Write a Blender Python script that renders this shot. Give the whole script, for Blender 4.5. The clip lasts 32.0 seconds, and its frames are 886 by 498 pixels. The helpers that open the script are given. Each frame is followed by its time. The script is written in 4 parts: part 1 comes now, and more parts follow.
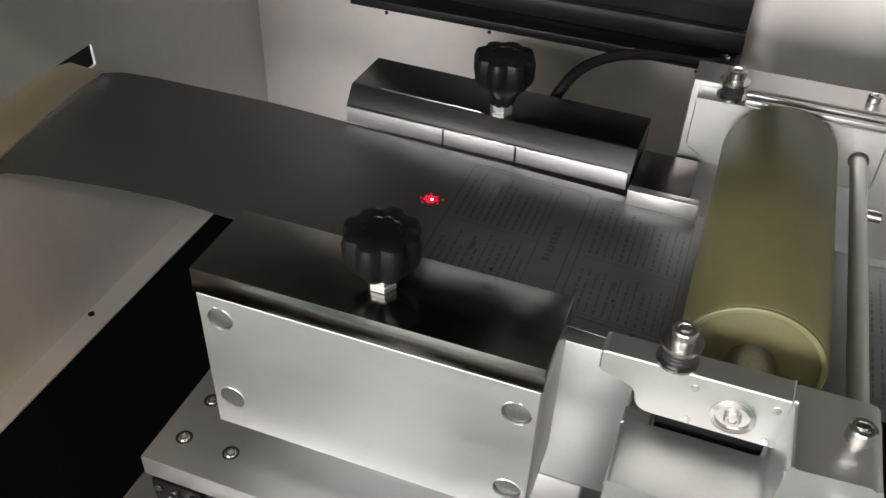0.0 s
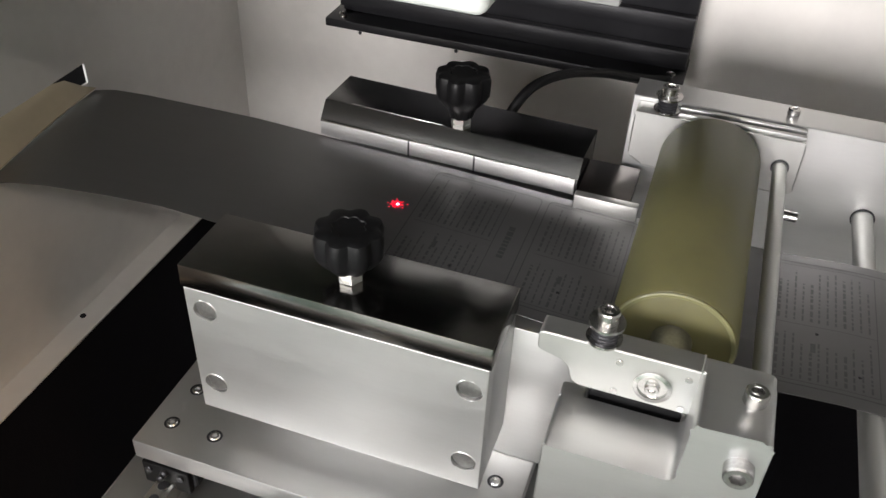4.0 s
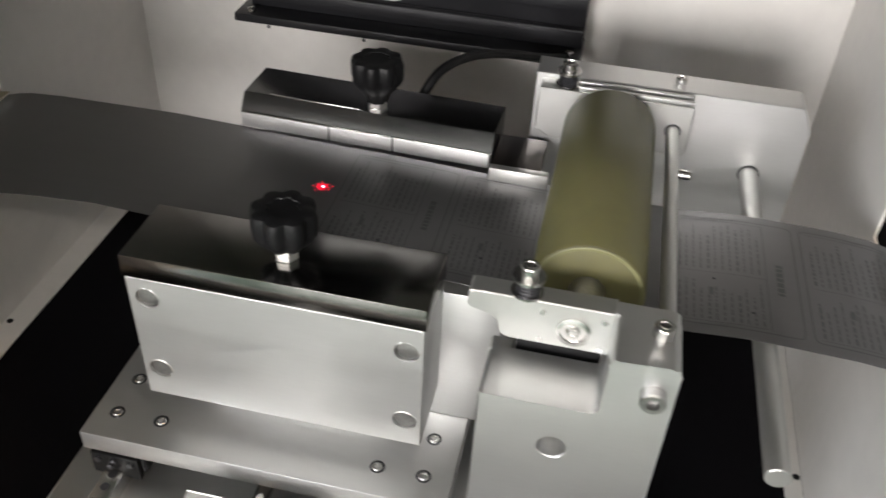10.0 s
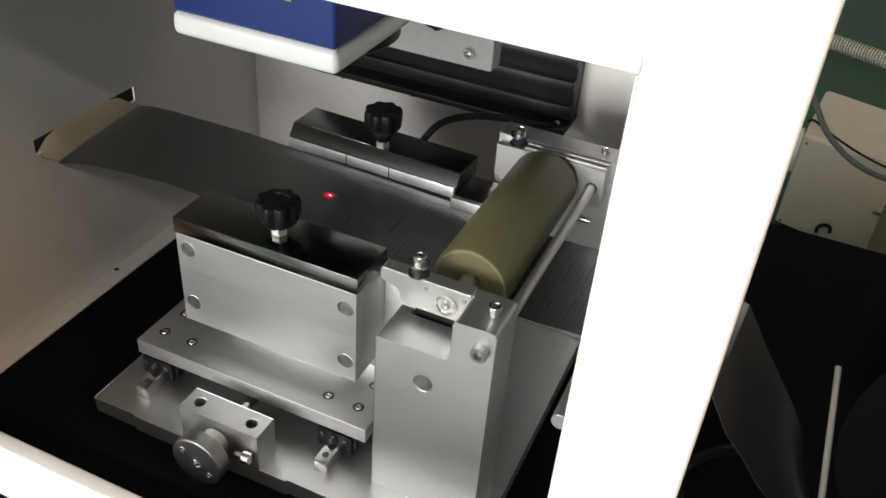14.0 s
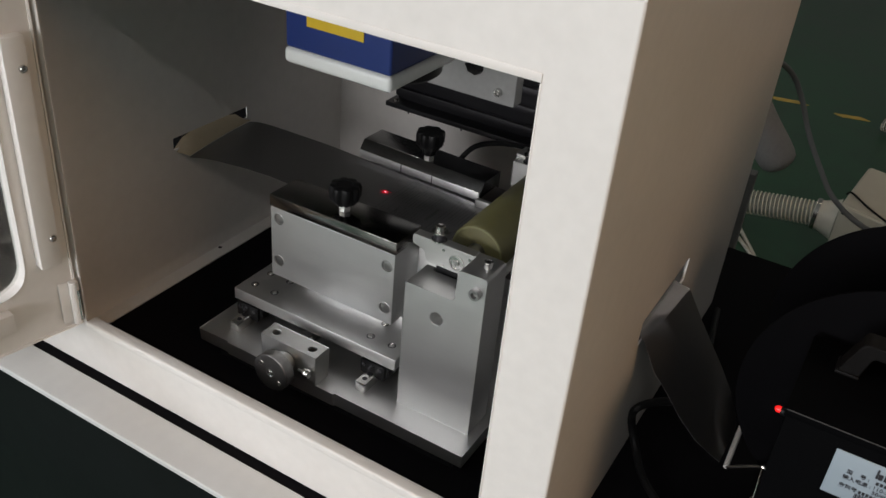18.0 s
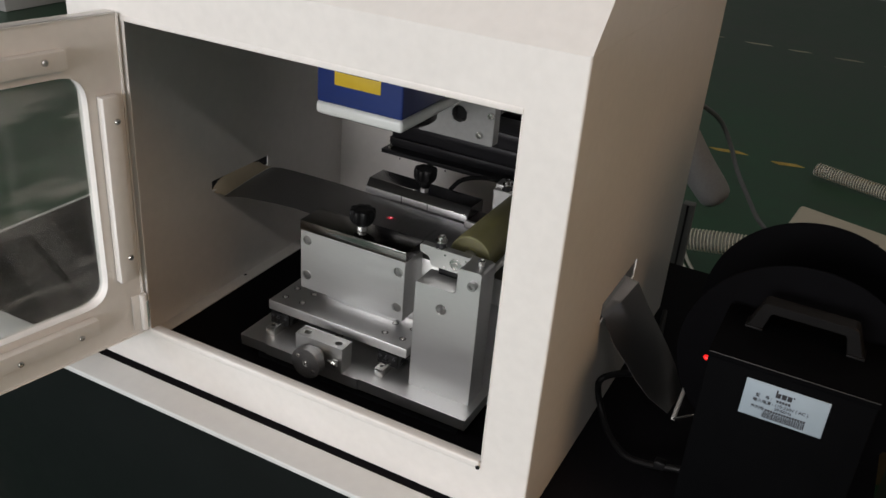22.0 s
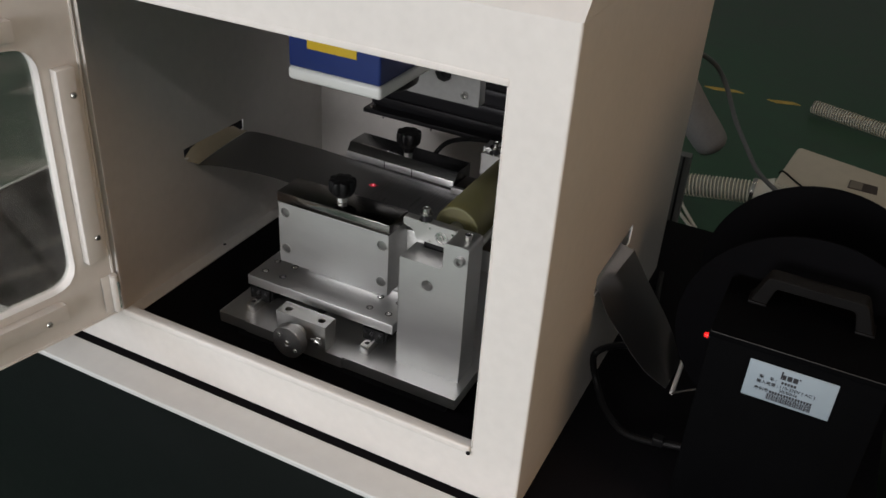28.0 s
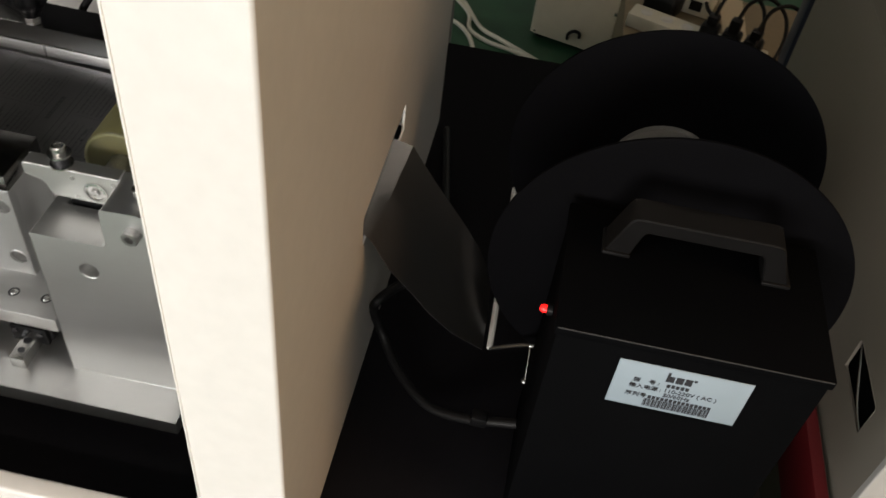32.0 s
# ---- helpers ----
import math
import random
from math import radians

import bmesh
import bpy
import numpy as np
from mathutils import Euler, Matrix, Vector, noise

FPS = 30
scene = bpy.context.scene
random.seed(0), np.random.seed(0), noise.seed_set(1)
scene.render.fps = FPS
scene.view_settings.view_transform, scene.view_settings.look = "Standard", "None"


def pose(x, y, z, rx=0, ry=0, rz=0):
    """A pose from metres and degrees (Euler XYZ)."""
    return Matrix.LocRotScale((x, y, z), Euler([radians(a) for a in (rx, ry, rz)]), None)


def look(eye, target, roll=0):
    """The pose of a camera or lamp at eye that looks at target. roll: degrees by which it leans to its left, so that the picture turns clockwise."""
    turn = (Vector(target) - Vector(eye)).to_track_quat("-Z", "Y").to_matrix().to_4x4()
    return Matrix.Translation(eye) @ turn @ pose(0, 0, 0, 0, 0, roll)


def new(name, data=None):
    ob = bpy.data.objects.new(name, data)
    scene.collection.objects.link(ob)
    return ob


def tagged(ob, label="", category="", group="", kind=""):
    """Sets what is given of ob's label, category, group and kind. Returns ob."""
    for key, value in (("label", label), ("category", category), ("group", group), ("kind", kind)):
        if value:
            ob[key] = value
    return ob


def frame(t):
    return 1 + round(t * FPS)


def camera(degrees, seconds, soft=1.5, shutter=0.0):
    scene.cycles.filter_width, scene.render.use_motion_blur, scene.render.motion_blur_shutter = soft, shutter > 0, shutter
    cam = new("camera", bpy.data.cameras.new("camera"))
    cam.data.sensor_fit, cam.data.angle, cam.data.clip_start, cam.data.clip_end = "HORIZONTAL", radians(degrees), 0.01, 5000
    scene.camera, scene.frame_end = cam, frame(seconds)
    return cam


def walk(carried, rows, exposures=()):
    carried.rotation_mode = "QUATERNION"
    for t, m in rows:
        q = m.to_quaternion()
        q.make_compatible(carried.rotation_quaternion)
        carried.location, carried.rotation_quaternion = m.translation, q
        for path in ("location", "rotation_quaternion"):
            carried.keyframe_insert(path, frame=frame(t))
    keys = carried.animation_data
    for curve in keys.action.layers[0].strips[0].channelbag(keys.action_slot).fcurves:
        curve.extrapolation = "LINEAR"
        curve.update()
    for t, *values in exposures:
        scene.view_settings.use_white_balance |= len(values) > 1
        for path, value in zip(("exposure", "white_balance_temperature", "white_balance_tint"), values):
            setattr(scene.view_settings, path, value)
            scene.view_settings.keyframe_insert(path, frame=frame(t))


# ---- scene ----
cam = camera(53.29, 32.0, shutter=0.4)
ROWS = [
    (0, 0.2076, -0.2518, 0.4478, 50.92, -1.83, 20.35),
    (0.5, 0.2080, -0.2549, 0.4503, 51.17, -1.93, 20.40),
    (1, 0.2116, -0.2620, 0.4545, 51.50, -1.87, 19.85),
    (1.5, 0.2181, -0.2679, 0.4579, 51.62, -1.75, 19.75),
    (2, 0.2227, -0.2741, 0.4606, 51.08, -1.88, 19.83),
    (2.5, 0.2264, -0.2772, 0.4635, 51.25, -2.19, 19.58),
    (4.5, 0.2340, -0.2956, 0.4753, 52.00, -2.22, 19.29),
    (5, 0.2329, -0.2996, 0.4763, 52.05, -2.62, 19.27),
    (5.5, 0.2368, -0.2999, 0.4741, 52.16, -2.90, 19.34),
    (6, 0.2360, -0.2973, 0.4737, 52.04, -3.01, 19.61),
    (6.5, 0.2319, -0.2980, 0.4721, 51.97, -3.04, 19.93),
    (7, 0.2301, -0.3011, 0.4737, 52.00, -3.05, 20.35),
    (7.5, 0.2305, -0.2992, 0.4723, 52.00, -2.94, 20.72),
    (8, 0.2332, -0.2959, 0.4702, 52.06, -2.81, 21.44),
    (8.5, 0.2272, -0.2934, 0.4728, 51.87, -3.00, 21.68),
    (9, 0.2116, -0.2960, 0.4749, 51.59, -3.07, 20.53),
    (9.5, 0.2145, -0.3081, 0.4782, 51.53, -3.25, 17.02),
    (10, 0.2331, -0.3243, 0.4845, 51.65, -2.72, 12.35),
    (10.5, 0.2824, -0.3296, 0.4816, 51.85, -3.30, 9.14),
    (11, 0.3484, -0.3301, 0.4870, 51.81, -3.81, 9.91),
    (11.5, 0.3630, -0.3376, 0.4944, 52.36, -3.98, 12.36),
    (12, 0.3606, -0.3636, 0.5067, 52.83, -3.78, 18.58),
    (12.5, 0.3564, -0.3951, 0.5302, 53.19, -3.97, 24.54),
    (13, 0.3730, -0.4158, 0.5552, 53.30, -4.52, 26.25),
    (13.5, 0.3958, -0.4279, 0.5731, 54.00, -4.06, 24.56),
    (14, 0.4188, -0.4598, 0.5876, 54.45, -3.80, 24.50),
    (14.5, 0.4337, -0.4874, 0.5961, 54.90, -4.40, 24.36),
    (16.5, 0.5292, -0.6208, 0.6403, 57.64, -5.37, 29.45),
    (17, 0.5538, -0.6383, 0.6534, 57.97, -4.35, 31.96),
    (17.5, 0.5651, -0.6571, 0.6616, 58.16, -4.58, 31.51),
    (18, 0.5781, -0.6644, 0.6630, 58.18, -4.71, 31.01),
    (18.5, 0.5923, -0.6840, 0.6757, 58.87, -4.69, 31.21),
    (19, 0.6195, -0.7116, 0.6901, 59.38, -3.95, 32.19),
    (19.5, 0.6118, -0.7387, 0.6835, 58.33, -3.55, 31.88),
    (20, 0.6067, -0.7840, 0.6680, 57.89, -4.23, 30.72),
    (20.5, 0.6132, -0.8332, 0.6715, 58.63, -4.05, 29.21),
    (21, 0.6156, -0.8625, 0.6892, 60.35, -4.10, 27.32),
    (21.5, 0.6255, -0.8867, 0.7105, 61.72, -3.90, 26.46),
    (22, 0.6537, -0.8999, 0.7203, 62.63, -4.24, 27.88),
    (22.5, 0.6970, -0.9142, 0.7243, 62.48, -4.22, 28.73),
    (23, 0.7338, -0.9300, 0.7231, 62.57, -4.16, 28.75),
    (23.5, 0.7607, -0.9498, 0.7206, 62.91, -4.28, 28.25),
    (24, 0.7892, -0.9566, 0.7267, 62.83, -4.27, 27.33),
    (24.5, 0.8069, -0.9566, 0.7182, 63.03, -4.39, 26.59),
    (25, 0.7991, -0.9566, 0.7213, 62.81, -4.14, 27.67),
    (25.5, 0.7625, -0.9528, 0.7285, 62.76, -3.67, 31.54),
    (27.5, 0.6420, -0.8678, 0.7376, 59.63, -3.51, 26.96),
    (28, 0.6289, -0.8301, 0.7281, 58.75, -3.33, 26.93),
    (28.5, 0.6487, -0.7632, 0.7202, 57.07, -3.15, 29.10),
    (29, 0.6882, -0.6975, 0.7145, 54.82, -3.32, 26.11),
    (29.5, 0.7041, -0.6515, 0.6899, 52.28, -3.82, 25.35),
    (30, 0.7189, -0.6049, 0.6729, 50.60, -4.00, 26.35),
    (30.5, 0.7042, -0.5701, 0.6624, 49.21, -4.57, 25.26),
    (31, 0.6291, -0.5136, 0.6540, 47.01, -4.39, 20.28),
    (31.5, 0.5630, -0.4582, 0.6357, 44.80, -4.85, 15.46),
    (32, 0.5278, -0.4240, 0.6300, 44.39, -5.53, 10.55),
]
EXPOSURES = [(0, -0.12, 6550, 12), (5, -0.06, 6500, 12), (9, -0.03, 6550, 12), (10, -0.1, 6550, 11), (10.5, -0.35, 6550, 11), (11, -0.65, 6550, 11), (11.5, -1.0, 6350, 11), (12, -1.32, 6280, 12), (12.5, -0.8, 6300, 11), (13, -0.52, 6380, 10), (14.5, -0.5, 6520, 10), (16.5, -1.33, 6400, 12), (19, -1.45, 6360, 12), (22, -1.44, 6430, 13), (24, -1.79, 6430, 13), (25.5, -2.03, 6440, 13), (27.5, -1.55, 6420, 13), (29, -1.63, 6400, 13), (29.5, -1.64, 6400, 12), (30, -1.43, 6400, 12), (31, -0.56, 6600, 11), (31.5, -0.92, 6650, 11), (32, -0.9, 6750, 10)]
walk(cam, [(t, pose(x, y, z, rx, ry, rz)) for t, x, y, z, rx, ry, rz in ROWS], EXPOSURES)

# ---- light ----
world = bpy.data.worlds.new("world")
scene.world = world
world.use_nodes = True
world.node_tree.nodes["Background"].inputs[0].default_value = (0.9, 0.95, 1.0, 1)
world.node_tree.nodes["Background"].inputs[1].default_value = 0.05


def area(name, x, y, z, sx, sy, watts, color, target):
    lamp = bpy.data.lights.new(name, "AREA")
    lamp.shape, lamp.size, lamp.size_y, lamp.energy, lamp.color = "RECTANGLE", sx, sy, watts, color
    ob = new(name, lamp)
    ob.matrix_world = look((x, y, z), target)
    return ob


WARM = (1.0, 0.86, 0.70)
NEUTRAL = (1.0, 0.95, 0.89)
# All out of view; the rear and right-hand ones are added for brightness.
TUBES = [(-0.9, -1.9, 18, NEUTRAL), (0.9, -1.9, 18, NEUTRAL), (-0.9, 2.6, 7, WARM), (0.9, 2.6, 7, WARM), (2.9, -0.8, 77, (1.0, 0.6, 0.29))]
for tx, ty, power, tone in TUBES:
    area("unseen_tube_light", tx, ty, 2.02, 1.2, 1.5 if power > 50 else 0.12, power, tone, (tx, ty, 0))
DAY = (1.0, 0.972, 0.95)
# Unseen windows, assumed in front and tuned for brightness and shadow direction.
area("window_light", -4.8, -5.95, 2.5, 2.4, 1.4, 370, (0.93, 0.975, 1.02), (0.1, 0.1, 0.15))
area("window_light", -0.4, -5.95, 1.25, 3.0, 1.9, 560, DAY, (0.1, 0.2, 0.15))


# ---- materials ----
def mat(name, color, rough=0.5, metal=0.0, vary=0.12, scale=40.0, bump=0.0, bump_scale=300.0, coat=0.0,
        stretch=None, rough_vary=0.1, emit=None, strength=0.0, transmission=0.0, spec=0.5, island=0.0):
    m = bpy.data.materials.new(name)
    m.use_nodes = True
    t = m.node_tree
    b = t.nodes["Principled BSDF"]
    b.inputs["Roughness"].default_value, b.inputs["Metallic"].default_value = rough, metal
    b.inputs["Coat Weight"].default_value = coat
    b.inputs["Specular IOR Level"].default_value = spec
    b.inputs["Transmission Weight"].default_value = transmission
    b.inputs["Base Color"].default_value = (*color, 1)
    if emit:
        b.inputs["Emission Color"].default_value = (*emit, 1)
        b.inputs["Emission Strength"].default_value = strength
    coord = t.nodes.new("ShaderNodeTexCoord")
    mp = t.nodes.new("ShaderNodeMapping")
    if stretch:
        mp.inputs["Scale"].default_value = stretch
    t.links.new(coord.outputs["Object"], mp.inputs["Vector"])
    big, fine = t.nodes.new("ShaderNodeTexNoise"), t.nodes.new("ShaderNodeTexNoise")
    big.inputs["Scale"].default_value, fine.inputs["Scale"].default_value = scale * 0.22, scale * 2.4
    big.inputs["Detail"].default_value = 4
    fine.inputs["Detail"].default_value = 3
    for n in (big, fine):
        t.links.new(mp.outputs[0], n.inputs["Vector"])
    mix = t.nodes.new("ShaderNodeMath")
    mix.operation = "ADD"
    t.links.new(big.outputs["Fac"], mix.inputs[0])
    t.links.new(fine.outputs["Fac"], mix.inputs[1])
    if vary:
        r = t.nodes.new("ShaderNodeMapRange")
        r.inputs["From Min"].default_value, r.inputs["From Max"].default_value = 0.6, 1.4
        r.inputs["To Min"].default_value, r.inputs["To Max"].default_value = 1 - vary, 1 + vary
        t.links.new(mix.outputs[0], r.inputs["Value"])
        mul = t.nodes.new("ShaderNodeVectorMath")
        mul.operation = "MULTIPLY"
        mul.inputs[0].default_value = color
        t.links.new(r.outputs[0], mul.inputs[1])
        t.links.new(mul.outputs[0], b.inputs["Base Color"])
    if rough_vary:
        r2 = t.nodes.new("ShaderNodeMapRange")
        r2.inputs["From Min"].default_value, r2.inputs["From Max"].default_value = 0.6, 1.4
        r2.inputs["To Min"].default_value, r2.inputs["To Max"].default_value = max(0.02, rough - rough_vary * rough), min(1, rough + rough_vary * rough)
        t.links.new(mix.outputs[0], r2.inputs["Value"])
        t.links.new(r2.outputs[0], b.inputs["Roughness"])
    if bump:
        bn = t.nodes.new("ShaderNodeTexNoise")
        bn.inputs["Scale"].default_value = bump_scale
        t.links.new(mp.outputs[0], bn.inputs["Vector"])
        bp = t.nodes.new("ShaderNodeBump")
        bp.inputs["Strength"].default_value, bp.inputs["Distance"].default_value = bump, 0.0006
        t.links.new(bn.outputs["Fac"], bp.inputs["Height"])
        t.links.new(bp.outputs[0], b.inputs["Normal"])
    return m


CREAM = mat("cream_powder_coat", (0.77, 0.745, 0.715), 0.36, vary=0.045, scale=30, bump=0.12, bump_scale=900)
RAIL_WHITE = mat("white_rail_paint", (0.72, 0.725, 0.72), 0.38, vary=0.04, scale=25, bump=0.1, bump_scale=900)
ALU = mat("satin_aluminium", (0.66, 0.66, 0.655), 0.42, 1.0, vary=0.03, scale=110, stretch=(0.35, 1, 2.2), bump=0.035, bump_scale=700)
ALU_EDGE = mat("machined_aluminium", (0.58, 0.58, 0.565), 0.45, 1.0, vary=0.04, scale=80)
STEEL = mat("polished_steel", (0.25, 0.242, 0.235), 0.18, 1.0, vary=0.14, scale=25, bump=0.02, bump_scale=60)
NUT = mat("zinc_nut", (0.9, 0.9, 0.88), 0.36, 1.0, vary=0.04, scale=200)
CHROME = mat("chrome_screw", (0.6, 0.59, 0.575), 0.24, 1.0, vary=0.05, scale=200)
BAR_STEEL = mat("brushed_clamp_steel", (0.22, 0.218, 0.218), 0.24, 1.0, vary=0.07, scale=45, stretch=(0.6, 1.2, 1), bump=0.015, bump_scale=90)
DARK_STEEL = mat("blackened_carriage", (0.05, 0.05, 0.055), 0.35, 0.6, scale=200)
FOIL = mat("grey_foil_strip", (0.22, 0.216, 0.222), 0.33, 0.9, vary=0.04, scale=35, stretch=(0.4, 2, 1), bump=0.006, bump_scale=40)
PALE_BEIGE = mat("matt_beige", (0.46, 0.39, 0.28), 0.6, vary=0.05, scale=60)
INK = mat("grey_print", (0.14, 0.14, 0.145), 0.36, 0.75, vary=0.1, scale=300)
BLACK_PLASTIC = mat("black_knob_plastic", (0.006, 0.006, 0.0065), 0.42, vary=0.15, scale=200, bump=0.06, bump_scale=900, spec=0.2)
BLACK_COAT = mat("black_crinkle_coat", (0.0026, 0.0027, 0.0031), 0.6, vary=0.15, scale=120, bump=0.25, bump_scale=1400, spec=0.015)
BLACK_DISC = mat("matt_black_disc", (0.0036, 0.0036, 0.0043), 0.6, vary=0.15, scale=20, spec=0.012)
BLACK_MAT = mat("black_rubber_mat", (0.0068, 0.0064, 0.0076), 0.65, vary=0.2, scale=60, bump=0.2, bump_scale=700, spec=0.025)
HANDLE_BLACK = mat("black_handle_plastic", (0.0055, 0.0052, 0.0052), 0.5, vary=0.2, scale=60, bump=0.2, bump_scale=700, spec=0.12)
BLACK_GLASS = mat("black_front_panel", (0.0045, 0.0062, 0.0062), 0.5, vary=0.1, scale=10, spec=0.12)
BLACK_RAIL = mat("black_anodised_rail", (0.022, 0.022, 0.025), 0.4, 0.4, scale=90)
RAIL_LINE = mat("rail_edge", (0.085, 0.085, 0.09), 0.35, 0.7, scale=90)
OLIVE = mat("olive_polyurethane", (0.118, 0.111, 0.048), 0.5, vary=0.09, scale=40, bump=0.08, bump_scale=200)
OLIVE.node_tree.nodes["Principled BSDF"].inputs["Subsurface Weight"].default_value = 0.6
OLIVE.node_tree.nodes["Principled BSDF"].inputs["Subsurface Radius"].default_value = (0.012, 0.011, 0.004)
OLIVE.node_tree.nodes["Principled BSDF"].inputs["Subsurface Scale"].default_value = 1.0
OLIVE_END = mat("olive_polyurethane_end", (0.17, 0.165, 0.08), 0.4, vary=0.08, scale=60)
BLUE = mat("blue_paint", (0.010, 0.028, 0.145), 0.4, vary=0.08, scale=40, bump=0.1, bump_scale=900)
GREY_RIM = mat("pale_grey_casting", (0.70, 0.72, 0.70), 0.35, vary=0.03, scale=50)
YELLOW = mat("yellow_sticker", (0.58, 0.40, 0.02), 0.5, vary=0.05)
GREEN_FLOOR = mat("green_epoxy_floor", (0.024, 0.084, 0.043), 0.4, vary=0.35, scale=4, bump=0.08, bump_scale=60)
LINE_YELLOW = mat("worn_yellow_line", (0.58, 0.42, 0.10), 0.6, vary=0.35, scale=14)
LINE_PALE = mat("worn_pale_line", (0.62, 0.60, 0.44), 0.6, vary=0.35, scale=14)
WALL = mat("hall_wall_paint", (0.55, 0.55, 0.52), 0.8, vary=0.08, scale=2)
CEIL = mat("hall_ceiling", (0.45, 0.45, 0.44), 0.9, vary=0.08, scale=2)
LAMP = mat("lamp_tube", (0.9, 0.9, 0.9), 0.4, emit=(1.0, 0.95, 0.88), strength=6.0)
LED = mat("red_indicator", (0.6, 0.02, 0.02), 0.3, emit=(1.0, 0.012, 0.01), strength=3.0)
SPOT = mat("red_laser_spot", (0.5, 0.02, 0.03), 0.3, emit=(1.0, 0.006, 0.04), strength=1.0)
SPOT_CORE = mat("laser_spot_core", (0.9, 0.5, 0.5), 0.3, emit=(1.0, 0.35, 0.45), strength=8.0)
LABEL = mat("white_sticker", (0.30, 0.36, 0.41), 0.4, vary=0.02)
TEXT = mat("black_sticker_ink", (0.02, 0.02, 0.025), 0.6, vary=0.0)
GREY_CABLE = mat("grey_cable", (0.20, 0.20, 0.20), 0.5, vary=0.1, scale=80)
BLACK_CABLE = mat("black_cable", (0.006, 0.006, 0.0065), 0.5, vary=0.1, scale=120, spec=0.22)
HOSE_CLOTH = mat("grey_cloth_hose", (0.36, 0.345, 0.335), 0.7, vary=0.12, scale=60, bump=0.2, bump_scale=200)
HOSE_FILM = mat("clear_duct_film", (0.42, 0.41, 0.35), 0.2, vary=0.15, scale=60)
HOSE_FILM.node_tree.nodes["Principled BSDF"].inputs["Alpha"].default_value = 0.4
# White paint with the shade on the second machine's front mixed into its colour.
LEDGE_SHADED = mat("shaded_white_paint", (0.40, 0.385, 0.36), 0.5, vary=0.05, scale=12)
OFF_WHITE = mat("off_white_case", (0.62, 0.60, 0.52), 0.5, vary=0.06, scale=12)
CARD = mat("beige_cardboard", (0.20, 0.16, 0.105), 0.8, vary=0.15, scale=20)
RED = mat("dark_red_paint", (0.1, 0.005, 0.007), 0.5, vary=0.12, scale=20)
GREY_CASE = mat("grey_white_case", (0.55, 0.54, 0.52), 0.5, vary=0.05, scale=12)
NAVY = mat("dark_laptop_bezel", (0.035, 0.045, 0.075), 0.4, vary=0.06)
SCREEN = mat("lit_screen", (0.8, 0.85, 0.9), 0.3, emit=(0.85, 0.93, 1.0), strength=1.1)
SCREEN_BAR = mat("lit_screen_bar", (0.1, 0.25, 0.4), 0.3, emit=(0.10, 0.30, 0.48), strength=0.6)
PLUG = mat("grey_screw_plug", (0.40, 0.395, 0.39), 0.36, 1.0, vary=0.22, scale=260, bump=0.15, bump_scale=500)
CAST = mat("cast_aluminium", (0.30, 0.305, 0.30), 0.5, 0.5, vary=0.1, scale=60, bump=0.1, bump_scale=400)
BED_TOP = mat("dull_steel_bed", (0.11, 0.10, 0.095), 0.34, 1.0, vary=0.1, scale=60)
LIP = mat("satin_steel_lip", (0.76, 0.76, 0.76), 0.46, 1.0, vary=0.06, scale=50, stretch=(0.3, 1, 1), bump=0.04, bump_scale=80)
HOSE_STEEL = mat("duct_wire_steel", (0.85, 0.81, 0.70), 0.3, 0.0, vary=0.05, scale=60)
# Grey-brown; on the second machine it stands in for cream paint in shade.
GREY_UPPER = mat("warm_dark_grey", (0.20, 0.18, 0.15), 0.5, vary=0.06, scale=12)
LAPTOP_ICON = mat("lit_icon", (0.6, 0.8, 0.5), 0.3, emit=(0.65, 0.85, 0.6), strength=0.6)
# Dark tone for the shaded gap between the two benches.
GAP_OLIVE = mat("gap_dark_olive", (0.034, 0.034, 0.022), 0.55, vary=0.2, scale=10)
BROWN_BAG = mat("dark_brown_plastic", (0.05, 0.04, 0.035), 0.6, vary=0.2, scale=14)
EDGE_GREY = mat("dark_grey_edge", (0.035, 0.033, 0.033), 0.5, vary=0.3, scale=60)
CASE_BEIGE = mat("beige_case_paint", (0.56, 0.53, 0.44), 0.5, vary=0.08, scale=8, bump=0.05, bump_scale=300)
LOGO_BLUE = mat("blue_mark", (0.02, 0.08, 0.4), 0.5, vary=0.0)

PANE = bpy.data.materials.new("clear_acrylic")
PANE.use_nodes = True
_t = PANE.node_tree
_b = _t.nodes["Principled BSDF"]
_b.inputs["Base Color"].default_value = (0.72, 0.75, 0.73, 1)
_b.inputs["Transmission Weight"].default_value, _b.inputs["IOR"].default_value = 1.0, 1.3
_b.inputs["Roughness"].default_value = 0.03
_c, _m = _t.nodes.new("ShaderNodeTexCoord"), _t.nodes.new("ShaderNodeMapping")
_m.inputs["Scale"].default_value, _m.inputs["Rotation"].default_value = (1, 1, 3.2), (0.5, 0.0, 0.3)
_t.links.new(_c.outputs["Object"], _m.inputs["Vector"])
_sum = _t.nodes.new("ShaderNodeMath")
_sum.operation = "ADD"
